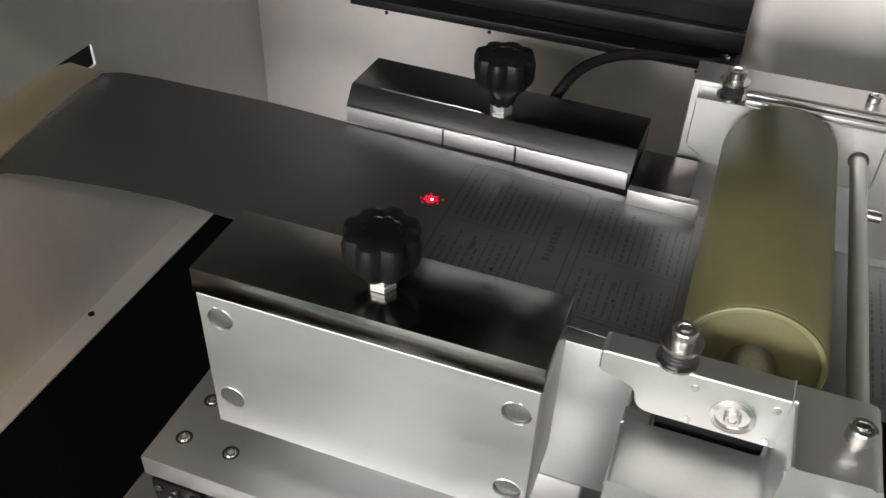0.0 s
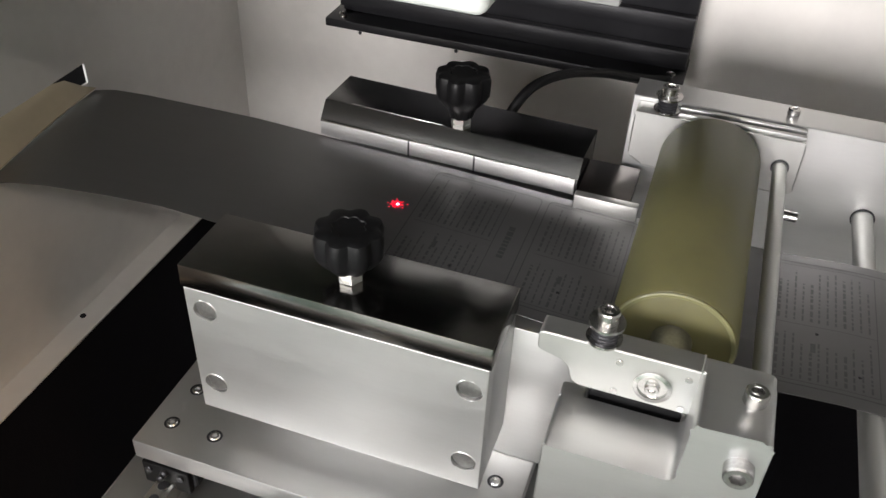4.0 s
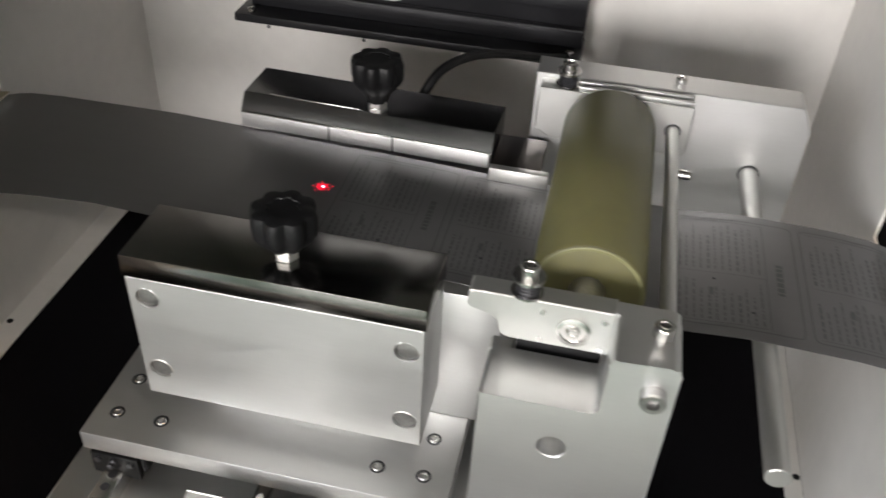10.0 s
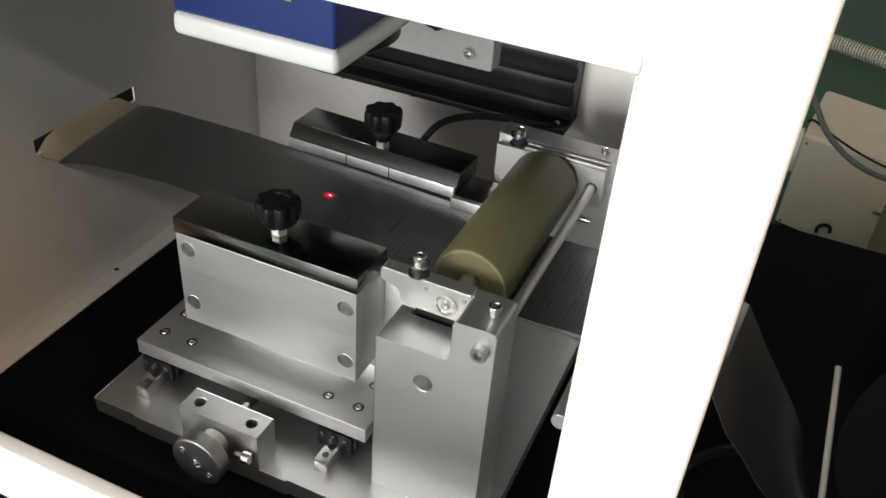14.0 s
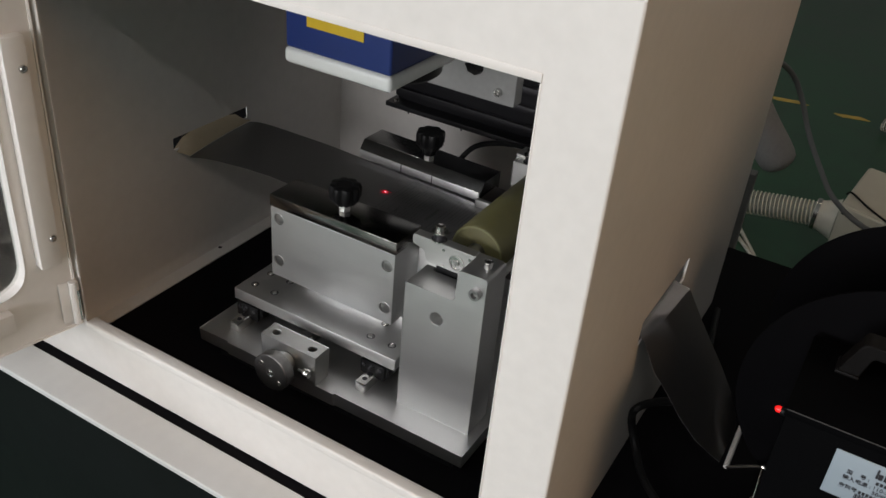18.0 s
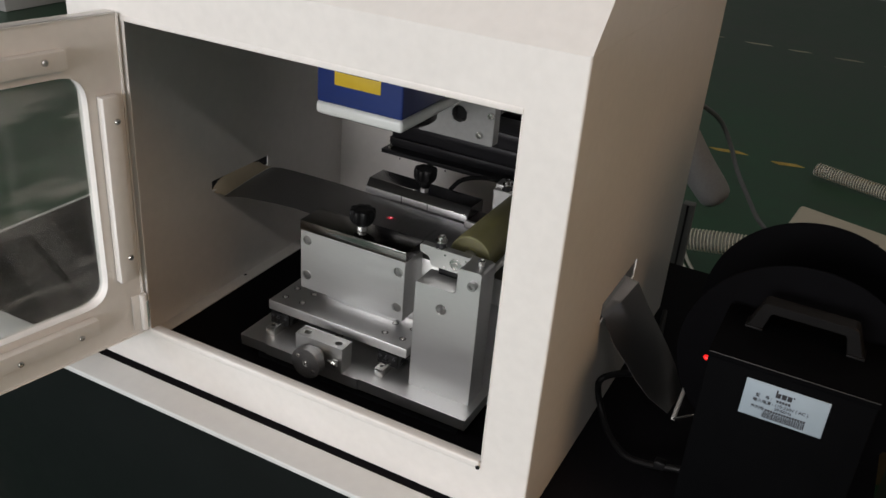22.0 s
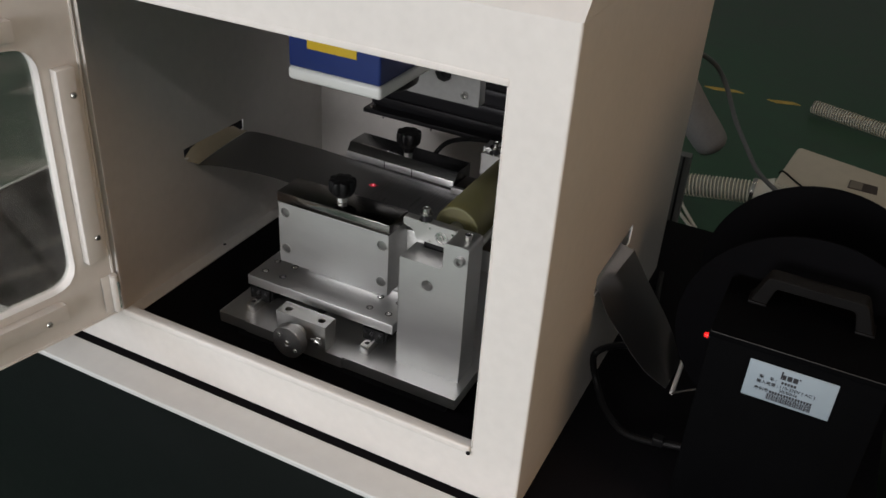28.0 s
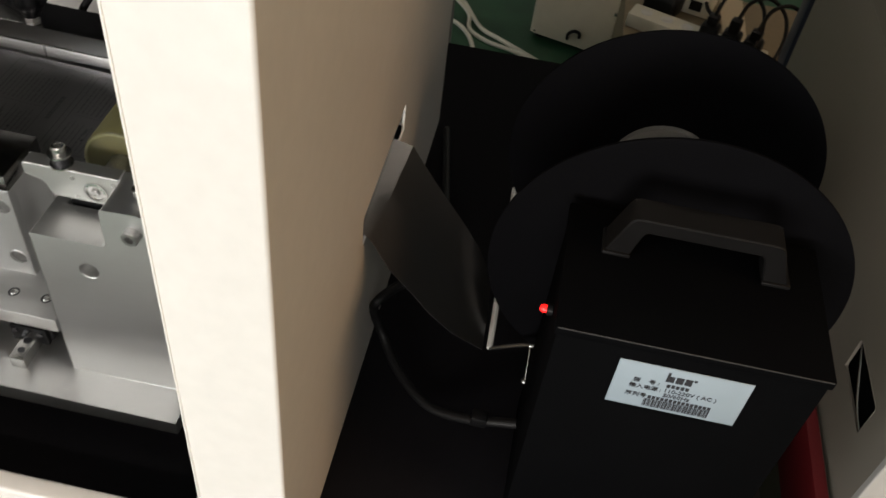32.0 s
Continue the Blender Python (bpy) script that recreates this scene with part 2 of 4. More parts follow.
for _k, (_scale, _lo, _hi, _top, _way) in enumerate(((6, 0.42, 0.72, 0.12, _m), (26, 0.55, 0.70, 0.20, None))):
    _n = _t.nodes.new("ShaderNodeTexNoise")
    _n.inputs["Scale"].default_value, _n.inputs["Detail"].default_value, _n.inputs["Distortion"].default_value = _scale, 5, 0.6
    if _way is None:
        _way = _t.nodes.new("ShaderNodeMapping")
        _way.inputs["Scale"].default_value, _way.inputs["Rotation"].default_value = (1, 0.12, 1.4), (0.55, 0.0, 0.0)
        _t.links.new(_c.outputs["Object"], _way.inputs["Vector"])
    _t.links.new(_way.outputs[0], _n.inputs["Vector"])
    _r = _t.nodes.new("ShaderNodeMapRange")
    _r.inputs["From Min"].default_value, _r.inputs["From Max"].default_value = _lo, _hi
    _r.inputs["To Min"].default_value, _r.inputs["To Max"].default_value = _top * 0.3 if _k == 0 else 0.0, _top
    _t.links.new(_n.outputs["Fac"], _r.inputs["Value"])
    _t.links.new(_r.outputs[0], _sum.inputs[_k])
_d, _x = _t.nodes.new("ShaderNodeBsdfDiffuse"), _t.nodes.new("ShaderNodeMixShader")
_d.inputs["Color"].default_value = (0.62, 0.63, 0.62, 1)
_t.links.new(_sum.outputs[0], _x.inputs[0])
_t.links.new(_b.outputs[0], _x.inputs[1])
_t.links.new(_d.outputs[0], _x.inputs[2])
_t.links.new(_x.outputs[0], _t.nodes["Material Output"].inputs["Surface"])

# ---- helpers: all sizes in millimetres ----
MM = 0.001
ORIGIN = {}


def thing(name, x, y, z, label, category, group="", kind=""):
    ob = new(name)
    ob.empty_display_size = 0.02
    ob.location = (x * MM, y * MM, z * MM)
    ORIGIN[ob.name] = Vector((x, y, z))
    return tagged(ob, label, category, group, kind)


def mesh_of(name, bm, material, off=(0, 0, 0), smooth=True):
    bmesh.ops.recalc_face_normals(bm, faces=bm.faces)
    o = Vector(off)
    for v in bm.verts:
        v.co = (v.co - o) * MM
    me = bpy.data.meshes.new(name)
    bm.to_mesh(me)
    bm.free()
    me.materials.append(material)
    if smooth:
        me.shade_smooth()
        me.set_sharp_from_angle(angle=radians(32))
    return me


def part(name, bm, material, parent, label="", kind=""):
    o = ORIGIN[parent.name]
    ob = new(name, mesh_of(name, bm, material, o))
    ob.parent = parent
    ORIGIN[ob.name] = o
    return tagged(ob, label, kind=kind)


def place(name, me, parent, x, y, z, rot=(0, 0, 0), label=""):
    """A part on a shared mesh, under a thing or part, at a place in millimetres."""
    ob = new(name, me)
    ob.parent = parent
    ob.location = (Vector((x, y, z)) - ORIGIN[parent.name]) * MM
    ob.rotation_euler = [radians(a) for a in rot]
    ORIGIN[ob.name] = Vector((x, y, z))
    return tagged(ob, label)


def solid(name, bm, material, label, category, group="", kind=""):
    ob = new(name, mesh_of(name, bm, material))
    ORIGIN[ob.name] = Vector((0, 0, 0))
    return tagged(ob, label, category, group, kind)


def box(x0, x1, y0, y1, z0, z1, bev=0.6, seg=2):
    bm = bmesh.new()
    bmesh.ops.create_cube(bm, size=1)
    for v in bm.verts:
        v.co = Vector((x0 + (v.co.x + 0.5) * (x1 - x0), y0 + (v.co.y + 0.5) * (y1 - y0), z0 + (v.co.z + 0.5) * (z1 - z0)))
    if bev:
        bmesh.ops.bevel(bm, geom=list(bm.edges), offset=bev, segments=seg, affect="EDGES", profile=0.5)
    return bm


def turned(bm, m):
    bmesh.ops.transform(bm, matrix=m, verts=bm.verts)
    return bm


def joined(*bms):
    out = bms[0]
    for b in bms[1:]:
        me = bpy.data.meshes.new("tmp")
        b.to_mesh(me)
        b.free()
        out.from_mesh(me)
        bpy.data.meshes.remove(me)
    return out


def loft(loops, cap=(True, True), closed=False):
    bm = bmesh.new()
    rows = [[bm.verts.new(p) for p in loop] for loop in loops]
    n = len(rows[0])
    pairs = list(zip(rows, rows[1:])) + ([(rows[-1], rows[0])] if closed else [])
    for a, b in pairs:
        for i in range(n):
            bm.faces.new((a[i], a[(i + 1) % n], b[(i + 1) % n], b[i]))
    if not closed:
        if cap[0]:
            bm.faces.new(rows[0][::-1])
        if cap[1]:
            bm.faces.new(rows[-1])
    return bm


def ring(r, z, n=24, shape="round", lobes=8, depth=0.1):
    out = []
    for i in range(n):
        a = 2 * math.pi * i / n
        q = r
        if shape == "hex":
            q = r * math.cos(math.pi / 6) / math.cos((a % (math.pi / 3)) - math.pi / 6)
        elif shape == "star":
            q = r * (1 - depth * (0.5 - 0.5 * math.cos(lobes * a)) ** 1.6)
        out.append((q * math.cos(a), q * math.sin(a), z))
    return out


AXIS = {"z": Matrix.Identity(4), "-y": Matrix.Rotation(radians(90), 4, "X"), "x": Matrix.Rotation(radians(90), 4, "Y"),
        "-z": Matrix.Rotation(radians(180), 4, "X"), "-x": Matrix.Rotation(radians(-90), 4, "Y"), "y": Matrix.Rotation(radians(-90), 4, "X")}


def lathe(profile, at=(0, 0, 0), axis="z", n=24, shape="round", cap=(True, True), **kw):
    bm = loft([ring(r, z, n, shape, **kw) for r, z in profile], cap)
    return turned(bm, Matrix.Translation(at) @ AXIS[axis])


def rod(r, length, at, axis="z", n=24, ch=0.5):
    return lathe([(r - ch, 0), (r, ch), (r, length - ch), (r - ch, length)], at, axis, n)


def tube(points, r, n=10, steps=8):
    """A round cable or hose through points, smoothed."""
    pts = [Vector(p) for p in points]
    ext = [2 * pts[0] - pts[1]] + pts + [2 * pts[-1] - pts[-2]]
    line = []
    for i in range(1, len(ext) - 2):
        p0, p1, p2, p3 = ext[i - 1:i + 3]
        for k in range(steps):
            u = k / steps
            line.append(0.5 * (2 * p1 + (p2 - p0) * u + (2 * p0 - 5 * p1 + 4 * p2 - p3) * u * u + (3 * p1 - p0 - 3 * p2 + p3) * u ** 3))
    line.append(pts[-1])
    loops, up = [], Vector((0.13, 0.21, 0.97))
    for i, p in enumerate(line):
        d = (line[min(i + 1, len(line) - 1)] - line[max(i - 1, 0)]).normalized()
        a = d.cross(up).normalized()
        b = d.cross(a)
        q = r[0] + (r[1] - r[0]) * i / (len(line) - 1) if isinstance(r, tuple) else r
        loops.append([p + q * (math.cos(2 * math.pi * k / n) * a + math.sin(2 * math.pi * k / n) * b) for k in range(n)])
    return loft(loops)


def helix(points, r, wire, turns, n=6, per=14):
    """A wire wound round a line through points."""
    pts = [Vector(p) for p in points]
    seglen = [(b - a).length for a, b in zip(pts, pts[1:])]
    total = sum(seglen)
    path = []
    for i in range(int(turns * per) + 1):
        s = total * i / (turns * per)
        k = 0
        while k < len(seglen) - 1 and s > seglen[k]:
            s -= seglen[k]
            k += 1
        d = (pts[k + 1] - pts[k]).normalized()
        a = d.cross(Vector((0.13, 0.21, 0.97))).normalized()
        b = d.cross(a)
        w = 2 * math.pi * i / per
        path.append(pts[k] + d * s + r * (math.cos(w) * a + math.sin(w) * b))
    return tube(path, wire, n, 1)


def rounded(pts, rad, seg=5):
    """A 2D outline with its corners rounded; rad: one radius or one for each corner."""
    out, n = [], len(pts)
    for i, p in enumerate(pts):
        r = rad[i] if isinstance(rad, (list, tuple)) else rad
        p = Vector(p)
        a, b = Vector(pts[i - 1]) - p, Vector(pts[(i + 1) % n]) - p
        if r <= 0:
            out.append(p)
            continue
        half = a.angle(b) / 2
        t = min(r / math.tan(half), a.length * 0.49, b.length * 0.49)
        a, b = p + a.normalized() * t, p + b.normalized() * t
        for k in range(seg + 1):
            u = k / seg
            out.append((1 - u) ** 2 * a + 2 * u * (1 - u) * p + u * u * b)
    return out


def circle2(x, y, r, n=24):
    return [(x + r * math.cos(2 * math.pi * i / n), y + r * math.sin(2 * math.pi * i / n)) for i in range(n)]


def rect2(x0, x1, y0, y1):
    return [(x0, y0), (x1, y0), (x1, y1), (x0, y1)]


def plate(outer, holes, d0, d1, plane="xz", bev=0.0):
    """A flat plate with real holes through it. plane: the two axes of the outline; d0, d1 along the third."""
    def at(p, d):
        u, v = p
        return {"xz": (u, d, v), "xy": (u, v, d), "yz": (d, u, v)}[plane]
    bm = bmesh.new()
    for d in (d0, d1):
        edges = []
        for loop in (outer, *holes):
            vs = [bm.verts.new(at(p, d)) for p in loop]
            edges += [bm.edges.new((vs[i], vs[(i + 1) % len(vs)])) for i in range(len(vs))]
        bmesh.ops.triangle_fill(bm, edges=edges, use_beauty=True, use_dissolve=False)
    for loop in (outer, *holes):
        n = len(loop)
        a = [bm.verts.new(at(p, d0)) for p in loop]
        b = [bm.verts.new(at(p, d1)) for p in loop]
        for i in range(n):
            bm.faces.new((a[i], a[(i + 1) % n], b[(i + 1) % n], b[i]))
    bmesh.ops.remove_doubles(bm, verts=bm.verts, dist=0.001)
    if bev:
        sharp = [e for e in bm.edges if len(e.link_faces) == 2 and e.calc_face_angle(0) > 0.7]
        bmesh.ops.bevel(bm, geom=sharp, offset=bev, segments=1, affect="EDGES")
    return bm


def socket_head(r, h):
    """A cap screw's head with its hexagon socket, standing on z = 0."""
    s = r * 0.56
    return loft([ring(r, 0), ring(r, h - 0.7), ring(r - 0.6, h), ring(s + 0.15, h, shape="hex"), ring(s, h - 0.3, shape="hex"), ring(s * 0.97, h * 0.35, shape="hex")])


def button_head(r, h):
    s = r * 0.45
    return loft([ring(r, 0), ring(r * 0.96, h * 0.5), ring(r * 0.75, h), ring(s, h, shape="hex"), ring(s, h * 0.3, shape="hex")])


CAP10 = mesh_of("cap_head", socket_head(5.0, 6.0), CHROME)
CAP6 = mesh_of("cap_head_small", socket_head(3.6, 4.0), CHROME)
SUNK = mesh_of("sunk_head", socket_head(3.3, 1.7), CHROME)
BORE = mesh_of("bore", lathe([(3.2, 0), (4.7, 0), (4.8, 0.2), (4.5, 0.35), (3.4, 0.2)], cap=(False, False)), DARK_STEEL)
BUTTON = mesh_of("button_head", button_head(4.0, 2.4), CHROME)
BOLT13 = mesh_of("bolt_head", socket_head(6.2, 6.5), PLUG)

# ---- hall ----
FZ = -780
floor = solid("floor", box(-6000, 8000, -6000, 9000, FZ - 100, FZ, 0), GREEN_FLOOR, "dark green glossy epoxy factory floor with scuffs", "floor", kind="structure")
CZ = 3500
for nm, b in (("wall_north", (-6000, 8000, 9000, 9150)), ("wall_west", (-6150, -6000, -6150, 9150)), ("wall_east", (8000, 8150, -6150, 9150))):
    solid(nm, box(*b, FZ - 100, CZ, 0), WALL, "plain pale grey painted hall wall", "wall", kind="structure")
# Openings and frames added round the two unseen daylight sources.
WINDOWS = ((-6000, -3600, 1790, 3210), (-1920, 1120, 290, 2210))
solid("wall_south", plate(rect2(-6000, 8000, FZ - 100, CZ), [rect2(x0 + 2, x1, z0, z1) for x0, x1, z0, z1 in WINDOWS], -6150, -6000, "xz"), WALL, "plain pale grey painted hall wall with two unseen windows", "wall", kind="structure")
for k, (x0, x1, z0, z1) in enumerate(WINDOWS):
    frame_ob = thing("window_%d" % (k + 1), (x0 + x1) / 2, -6060, z0, "unseen window in a grey metal frame, added round a daylight source", "window", kind="structure")
    for i in range(3):
        z = z0 + 4 + i * (z1 - z0 - 30) / 2
        part("frame_bar", box(x0 + 4, x1 - 4, -6085, -6050, z, z + 22, 3), GREY_CASE, frame_ob)
    for i in range(5):
        x = x0 + 4 + i * (x1 - x0 - 30) / 4
        part("frame_post", box(x, x + 22, -6084, -6051, z0 + 27, z1 - 27, 3), GREY_CASE, frame_ob)
solid("ceiling", box(-6150, 8150, -6150, 9150, CZ, CZ + 100, 0), CEIL, "plain grey hall ceiling", "ceiling", kind="structure")
for y, w, m, pitch, dash in ((3530, 62, LINE_YELLOW, 300, 190), (6090, 46, LINE_PALE, 330, 210)):
    for i in range(20):
        x = -3320 + i * pitch + 12 * math.sin(5 * i)
        t = dash + 20 * math.sin(3 * i)
        bm = plate(rounded([(x, y - w * 0.1), (x + t * 0.3, y - w / 2), (x + t, y + w * 0.1), (x + t * 0.7, y + w / 2)], 5, 2), [], FZ + 0.5, FZ + 2, "xy")
        part("floor_line", bm, m, floor)

for tx, ty, power, tone in TUBES:
    for row in ((-660, -330, 0, 330, 660) if power > 50 else (0,)):
        x, y = tx * 1000, ty * 1000 + row
        lamp = thing("ceiling_lamp", x, y, 2060, "unseen white tube lamp below the hall ceiling", "lamp", "hall lamps")
        part("housing", box(x - 620, x + 620, y - 75, y + 75, 2045, 2095, 4), GREY_CASE, lamp)
        for d in (-30, 30):
            part("tube", rod(13, 1200, (x - 600, y + d, 2035), "x", 12), LAMP, lamp)
        for d in (-500, 500):
            part("hanger", rod(4, CZ - 2098, (x + d, y, 2096), "z", 8), GREY_CASE, lamp)

# ---- workbench under the machine ----
TZ = -30
bench = thing("workbench", 100, 180, FZ, "white framed workbench with black mat top and black front panel", "workbench")
BX0, BX1, BY0, BY1 = -657, 790, -212, 616
part("top_mat", box(BX0 + 6.5, BX1, -171.5, BY1, TZ - 25, TZ, 1), BLACK_MAT, bench, "black rubber mat")
part("front_rail", box(BX0, BX1, BY0 - 6, -172, TZ - 6, TZ + 2, 1.2, 3), RAIL_WHITE, bench, "white front edge rail")
part("side_rail", box(BX0, BX0 + 6, -171.5, BY1, TZ - 25, TZ + 1, 1.0, 2), CREAM, bench)
# The right rear post and side panel are black to keep the gap dark.
for x0, x1, shade in ((-560, -472, CREAM), (BX1 - 55, BX1, BLACK_COAT)):
    part("front_post", box(x0, x1, BY0, BY0 + 50, FZ + 40, TZ - 25.5, 2), CREAM, bench)
    part("rear_post", box(x0, x1, BY1 - 50, BY1, FZ + 40, TZ - 25.5, 2), shade, bench)
    part("side_panel", box(x0 + 10, x1 - 10, BY0 + 51, BY1 - 51, FZ + 60, TZ - 25.5, 1), shade, bench)
part("bottom_rail", box(-471, BX1 - 55, BY0, BY0 + 50, -530, -470, 2), CREAM, bench)
part("front_panel", box(-471, BX1 - 56, BY0 + 2, BY0 + 12, -470, TZ - 6.5, 1), BLACK_GLASS, bench, "glossy black front panel")
part("lower_panel", box(-471, BX1 - 55, BY0 + 6, BY0 + 14, FZ + 60, -530, 1), CREAM, bench)
part("back_panel", box(-471, BX1 - 55, BY1 - 14, BY1 - 6, FZ + 60, TZ - 25.5, 1), BLACK_COAT, bench)
for x in (-516, BX1 - 28):
    for y in (BY0 + 25, BY1 - 25):
        part("foot", rod(18, 42, (x, y, FZ)), BLACK_PLASTIC, bench)

part("logo", plate(circle2(-527, -188, 9, 20), [], TZ + 2.1, TZ + 2.5, "xy"), LOGO_BLUE, bench, "small round blue mark")
for k, (x0, x1) in enumerate(((-512, -505), (-502, -495), (-492, -486), (-483, -468), (-465, -456))):
    part("text_bar", box(x0, x1, -200, -190, TZ + 2.1, TZ + 2.5, 0), GREY_CABLE, bench)

# ---- machine enclosure ----
enc = thing("machine_enclosure", 105, 130, TZ, "cream powder-coated laser machine enclosure with its door open", "machine housing")
X0, X1, YF, YB, ZB, ZT = -224, 427, -160, 440, -28, 525
OX0, OX1, OZ0, OZ1 = -133, 369.2, 41, 461.3
part("front_panel", plate(rect2(X0, X1 - 2.6, ZB, ZT), [rounded(rect2(OX0, OX1, OZ0, OZ1), 1.5, 2)], YF, YF + 2, "xz", 0.5), CREAM, enc)
part("upper_lip", box(OX0 - 4, OX1 - 0.2, YF - 1.0, YF - 0.2, OZ1 - 1.4, OZ1 + 5, 0.3), CREAM, enc, "folded lip over the opening")
for x0, x1 in ((OX1 - 1.5, OX1 - 0.1),):
    part("side_return", box(x0, x1, YF - 0.6, YF + 4, OZ0 + 2.6, OZ1 - 2.2, 0.5), CREAM, enc)
part("sill_bead", box(OX0 + 1.6, OX1 - 1.6, YF - 3.5, YF + 11, OZ0 - 7.5, OZ0 + 2.4, 2.6, 4), CREAM, enc, "rounded bead along the sill")
# black disc in place of a cut hole's dark inside
part("sill_hole", rod(2.6, 1.2, (366.4, YF - 3.4, 36), "-y", 14, 0.2), BLACK_PLASTIC, enc)
SLOT = rounded(rect2(58, 196, 149, 165), 1, 2)
part("corner_fold", rod(2.6, ZT - ZB, (X1 - 2.6, YF + 2.6, ZB), "z", 24, 0.1), CREAM, enc)
part("right_wall", plate(rect2(YF + 2.6, YB, ZB, ZT), [rounded(rect2(36, 184, 148, 177), 2, 2)], X1 - 2, X1, "yz"), CREAM, enc)
part("left_wall", plate(rect2(YF + 2.2, YB, ZB, ZT), [SLOT], -211, -209, "yz"), CREAM, enc)
part("left_skin", plate(rect2(YF + 2.2, YB, ZB, ZT), [rounded(rect2(30, 220, 120, 225), 1, 2)], X0, X0 + 2, "yz"), CREAM, enc)
part("back_wall", box(-208.8, X1 - 2.2, 415, 417, ZB, ZT, 0), CREAM, enc)
part("left_flange", box(-208.8, -188, YF + 20, 414, ZB - 1.5, ZB + 0.5, 0.3), CREAM, enc)
part("right_flange", box(412, X1 - 2.3, YF + 20, 414, ZB - 1.5, ZB + 0.5, 0.3), CREAM, enc)
for x in (-204, 421):
    for y in (124, 330):
        # no hole is cut; a black disc paints its shade
        part("flange_hole", rod(2.6, 1.0, (x, y, ZB + 0.2), "z", 12, 0.2), BLACK_PLASTIC, enc)
for x in (-81, 13, 186):
    part("wall_screw", lathe([(1.7, 0), (1.7, 0.5), (1.2, 1.0), (0.4, 1.1)], (x, 415.2, 122), "-y", 14), DARK_STEEL, enc)
# hollow hood above the front panel: slope, cheeks, roof
HZ, HY = 705, 12
part("hood_slope", plate([(YF, ZT + 0.3), (HY, HZ), (HY + 3, HZ - 2), (YF + 3, ZT - 1)], [], X0, X1, "yz"), CREAM, enc)
for x0, x1 in ((X0, X0 + 2), (X1 - 2, X1)):
    part("hood_cheek", plate([(YF + 3.2, ZT + 0.3), (HY + 2.5, HZ - 2.3), (YB, HZ - 2.3), (YB, ZT + 0.3)], [], x0 + 0.01, x1 - 0.01, "yz"), CREAM, enc)
part("roof", box(X0, X1, HY + 0.5, YB, HZ - 2, HZ, 0.3), CREAM, enc)
part("upper_back", box(X0 + 2.2, X1 - 2.2, 415, 417, ZT + 0.3, HZ - 2.3, 0), CREAM, enc)
hinge_x, hinge_y = -139, -163

# the open door, in its own frame: u along the door from the hinge, w its thickness
DM = Matrix.Translation((hinge_x, hinge_y, 0)) @ Matrix.Rotation(radians(-101), 4, "Z")
DW, DZ0, DZ1 = 508, 39, 470
win = rounded([(49, DZ0 + 64), (DW - 49, DZ0 + 64), (DW - 49, DZ1 - 64), (49, DZ1 - 64)], 34, 9)
win_out = rounded([(47.5, DZ0 + 62.5), (DW - 47.5, DZ0 + 62.5), (DW - 47.5, DZ1 - 62.5), (47.5, DZ1 - 62.5)], 35, 9)
rim = rounded(rect2(1, DW, DZ0, DZ1), 3, 2)
door = part("door", turned(joined(plate(rim, [win_out], -2, 0, "xz"), plate(rim, [rounded(rect2(2.6, DW - 1.6, DZ0 + 1.6, DZ1 - 1.6), 2, 2)], -16, 2.5, "xz", 0.4),
                                  plate(rim, [win_out], -18, -16.2, "xz"), plate(win_out, [win], -18, 0.6, "xz", 0.4)), DM), CREAM, enc, "cream metal door standing open")
pane = part("pane", turned(plate(rounded(rect2(48, DW - 48, DZ0 + 63, DZ1 - 63), 34, 9), [], -14, -11, "xz"), DM), PANE, door, "scratched clear acrylic window")
pane.visible_shadow = False
SIDE_Z, END_U = (164, 346), (100, 180, 260, 340, DW - 100)
for u0, u1, z0, z1, scr in ((15, 37, 131, 377, [(21, z) for z in SIDE_Z]), (DW - 37, DW - 15, 131, 377, [(DW - 21, z) for z in SIDE_Z]),
                            (74, DW - 74, DZ0 + 32, DZ0 + 54, [(u, DZ0 + 38) for u in END_U]), (74, DW - 74, DZ1 - 52, DZ1 - 30, [(u, DZ1 - 40) for u in END_U])):
    strip = part("retainer", turned(box(u0, u1, 0.8, 13.5, z0, z1, 1.0), DM), CREAM, door, "white window retaining strip")
    for u, z in scr:
        q = DM @ Vector((u, 13.6, z))
        place("screw", BUTTON, strip, *q, (-90, 0, -101))
hinge = part("hinge", turned(rod(5.0, 54, (6, 9, 47), "z", 20, 1.0), DM), CREAM, door, "white cylindrical hinge barrel")
part("hinge_leaf", turned(box(-1, 20, 2.7, 4.2, 48, 100, 0.5), DM), CREAM, hinge)
part("hinge_pin", turned(rod(2.0, 40, (3.5, 13.4, 52), "z", 12, 0.4), DM), CHROME, hinge)

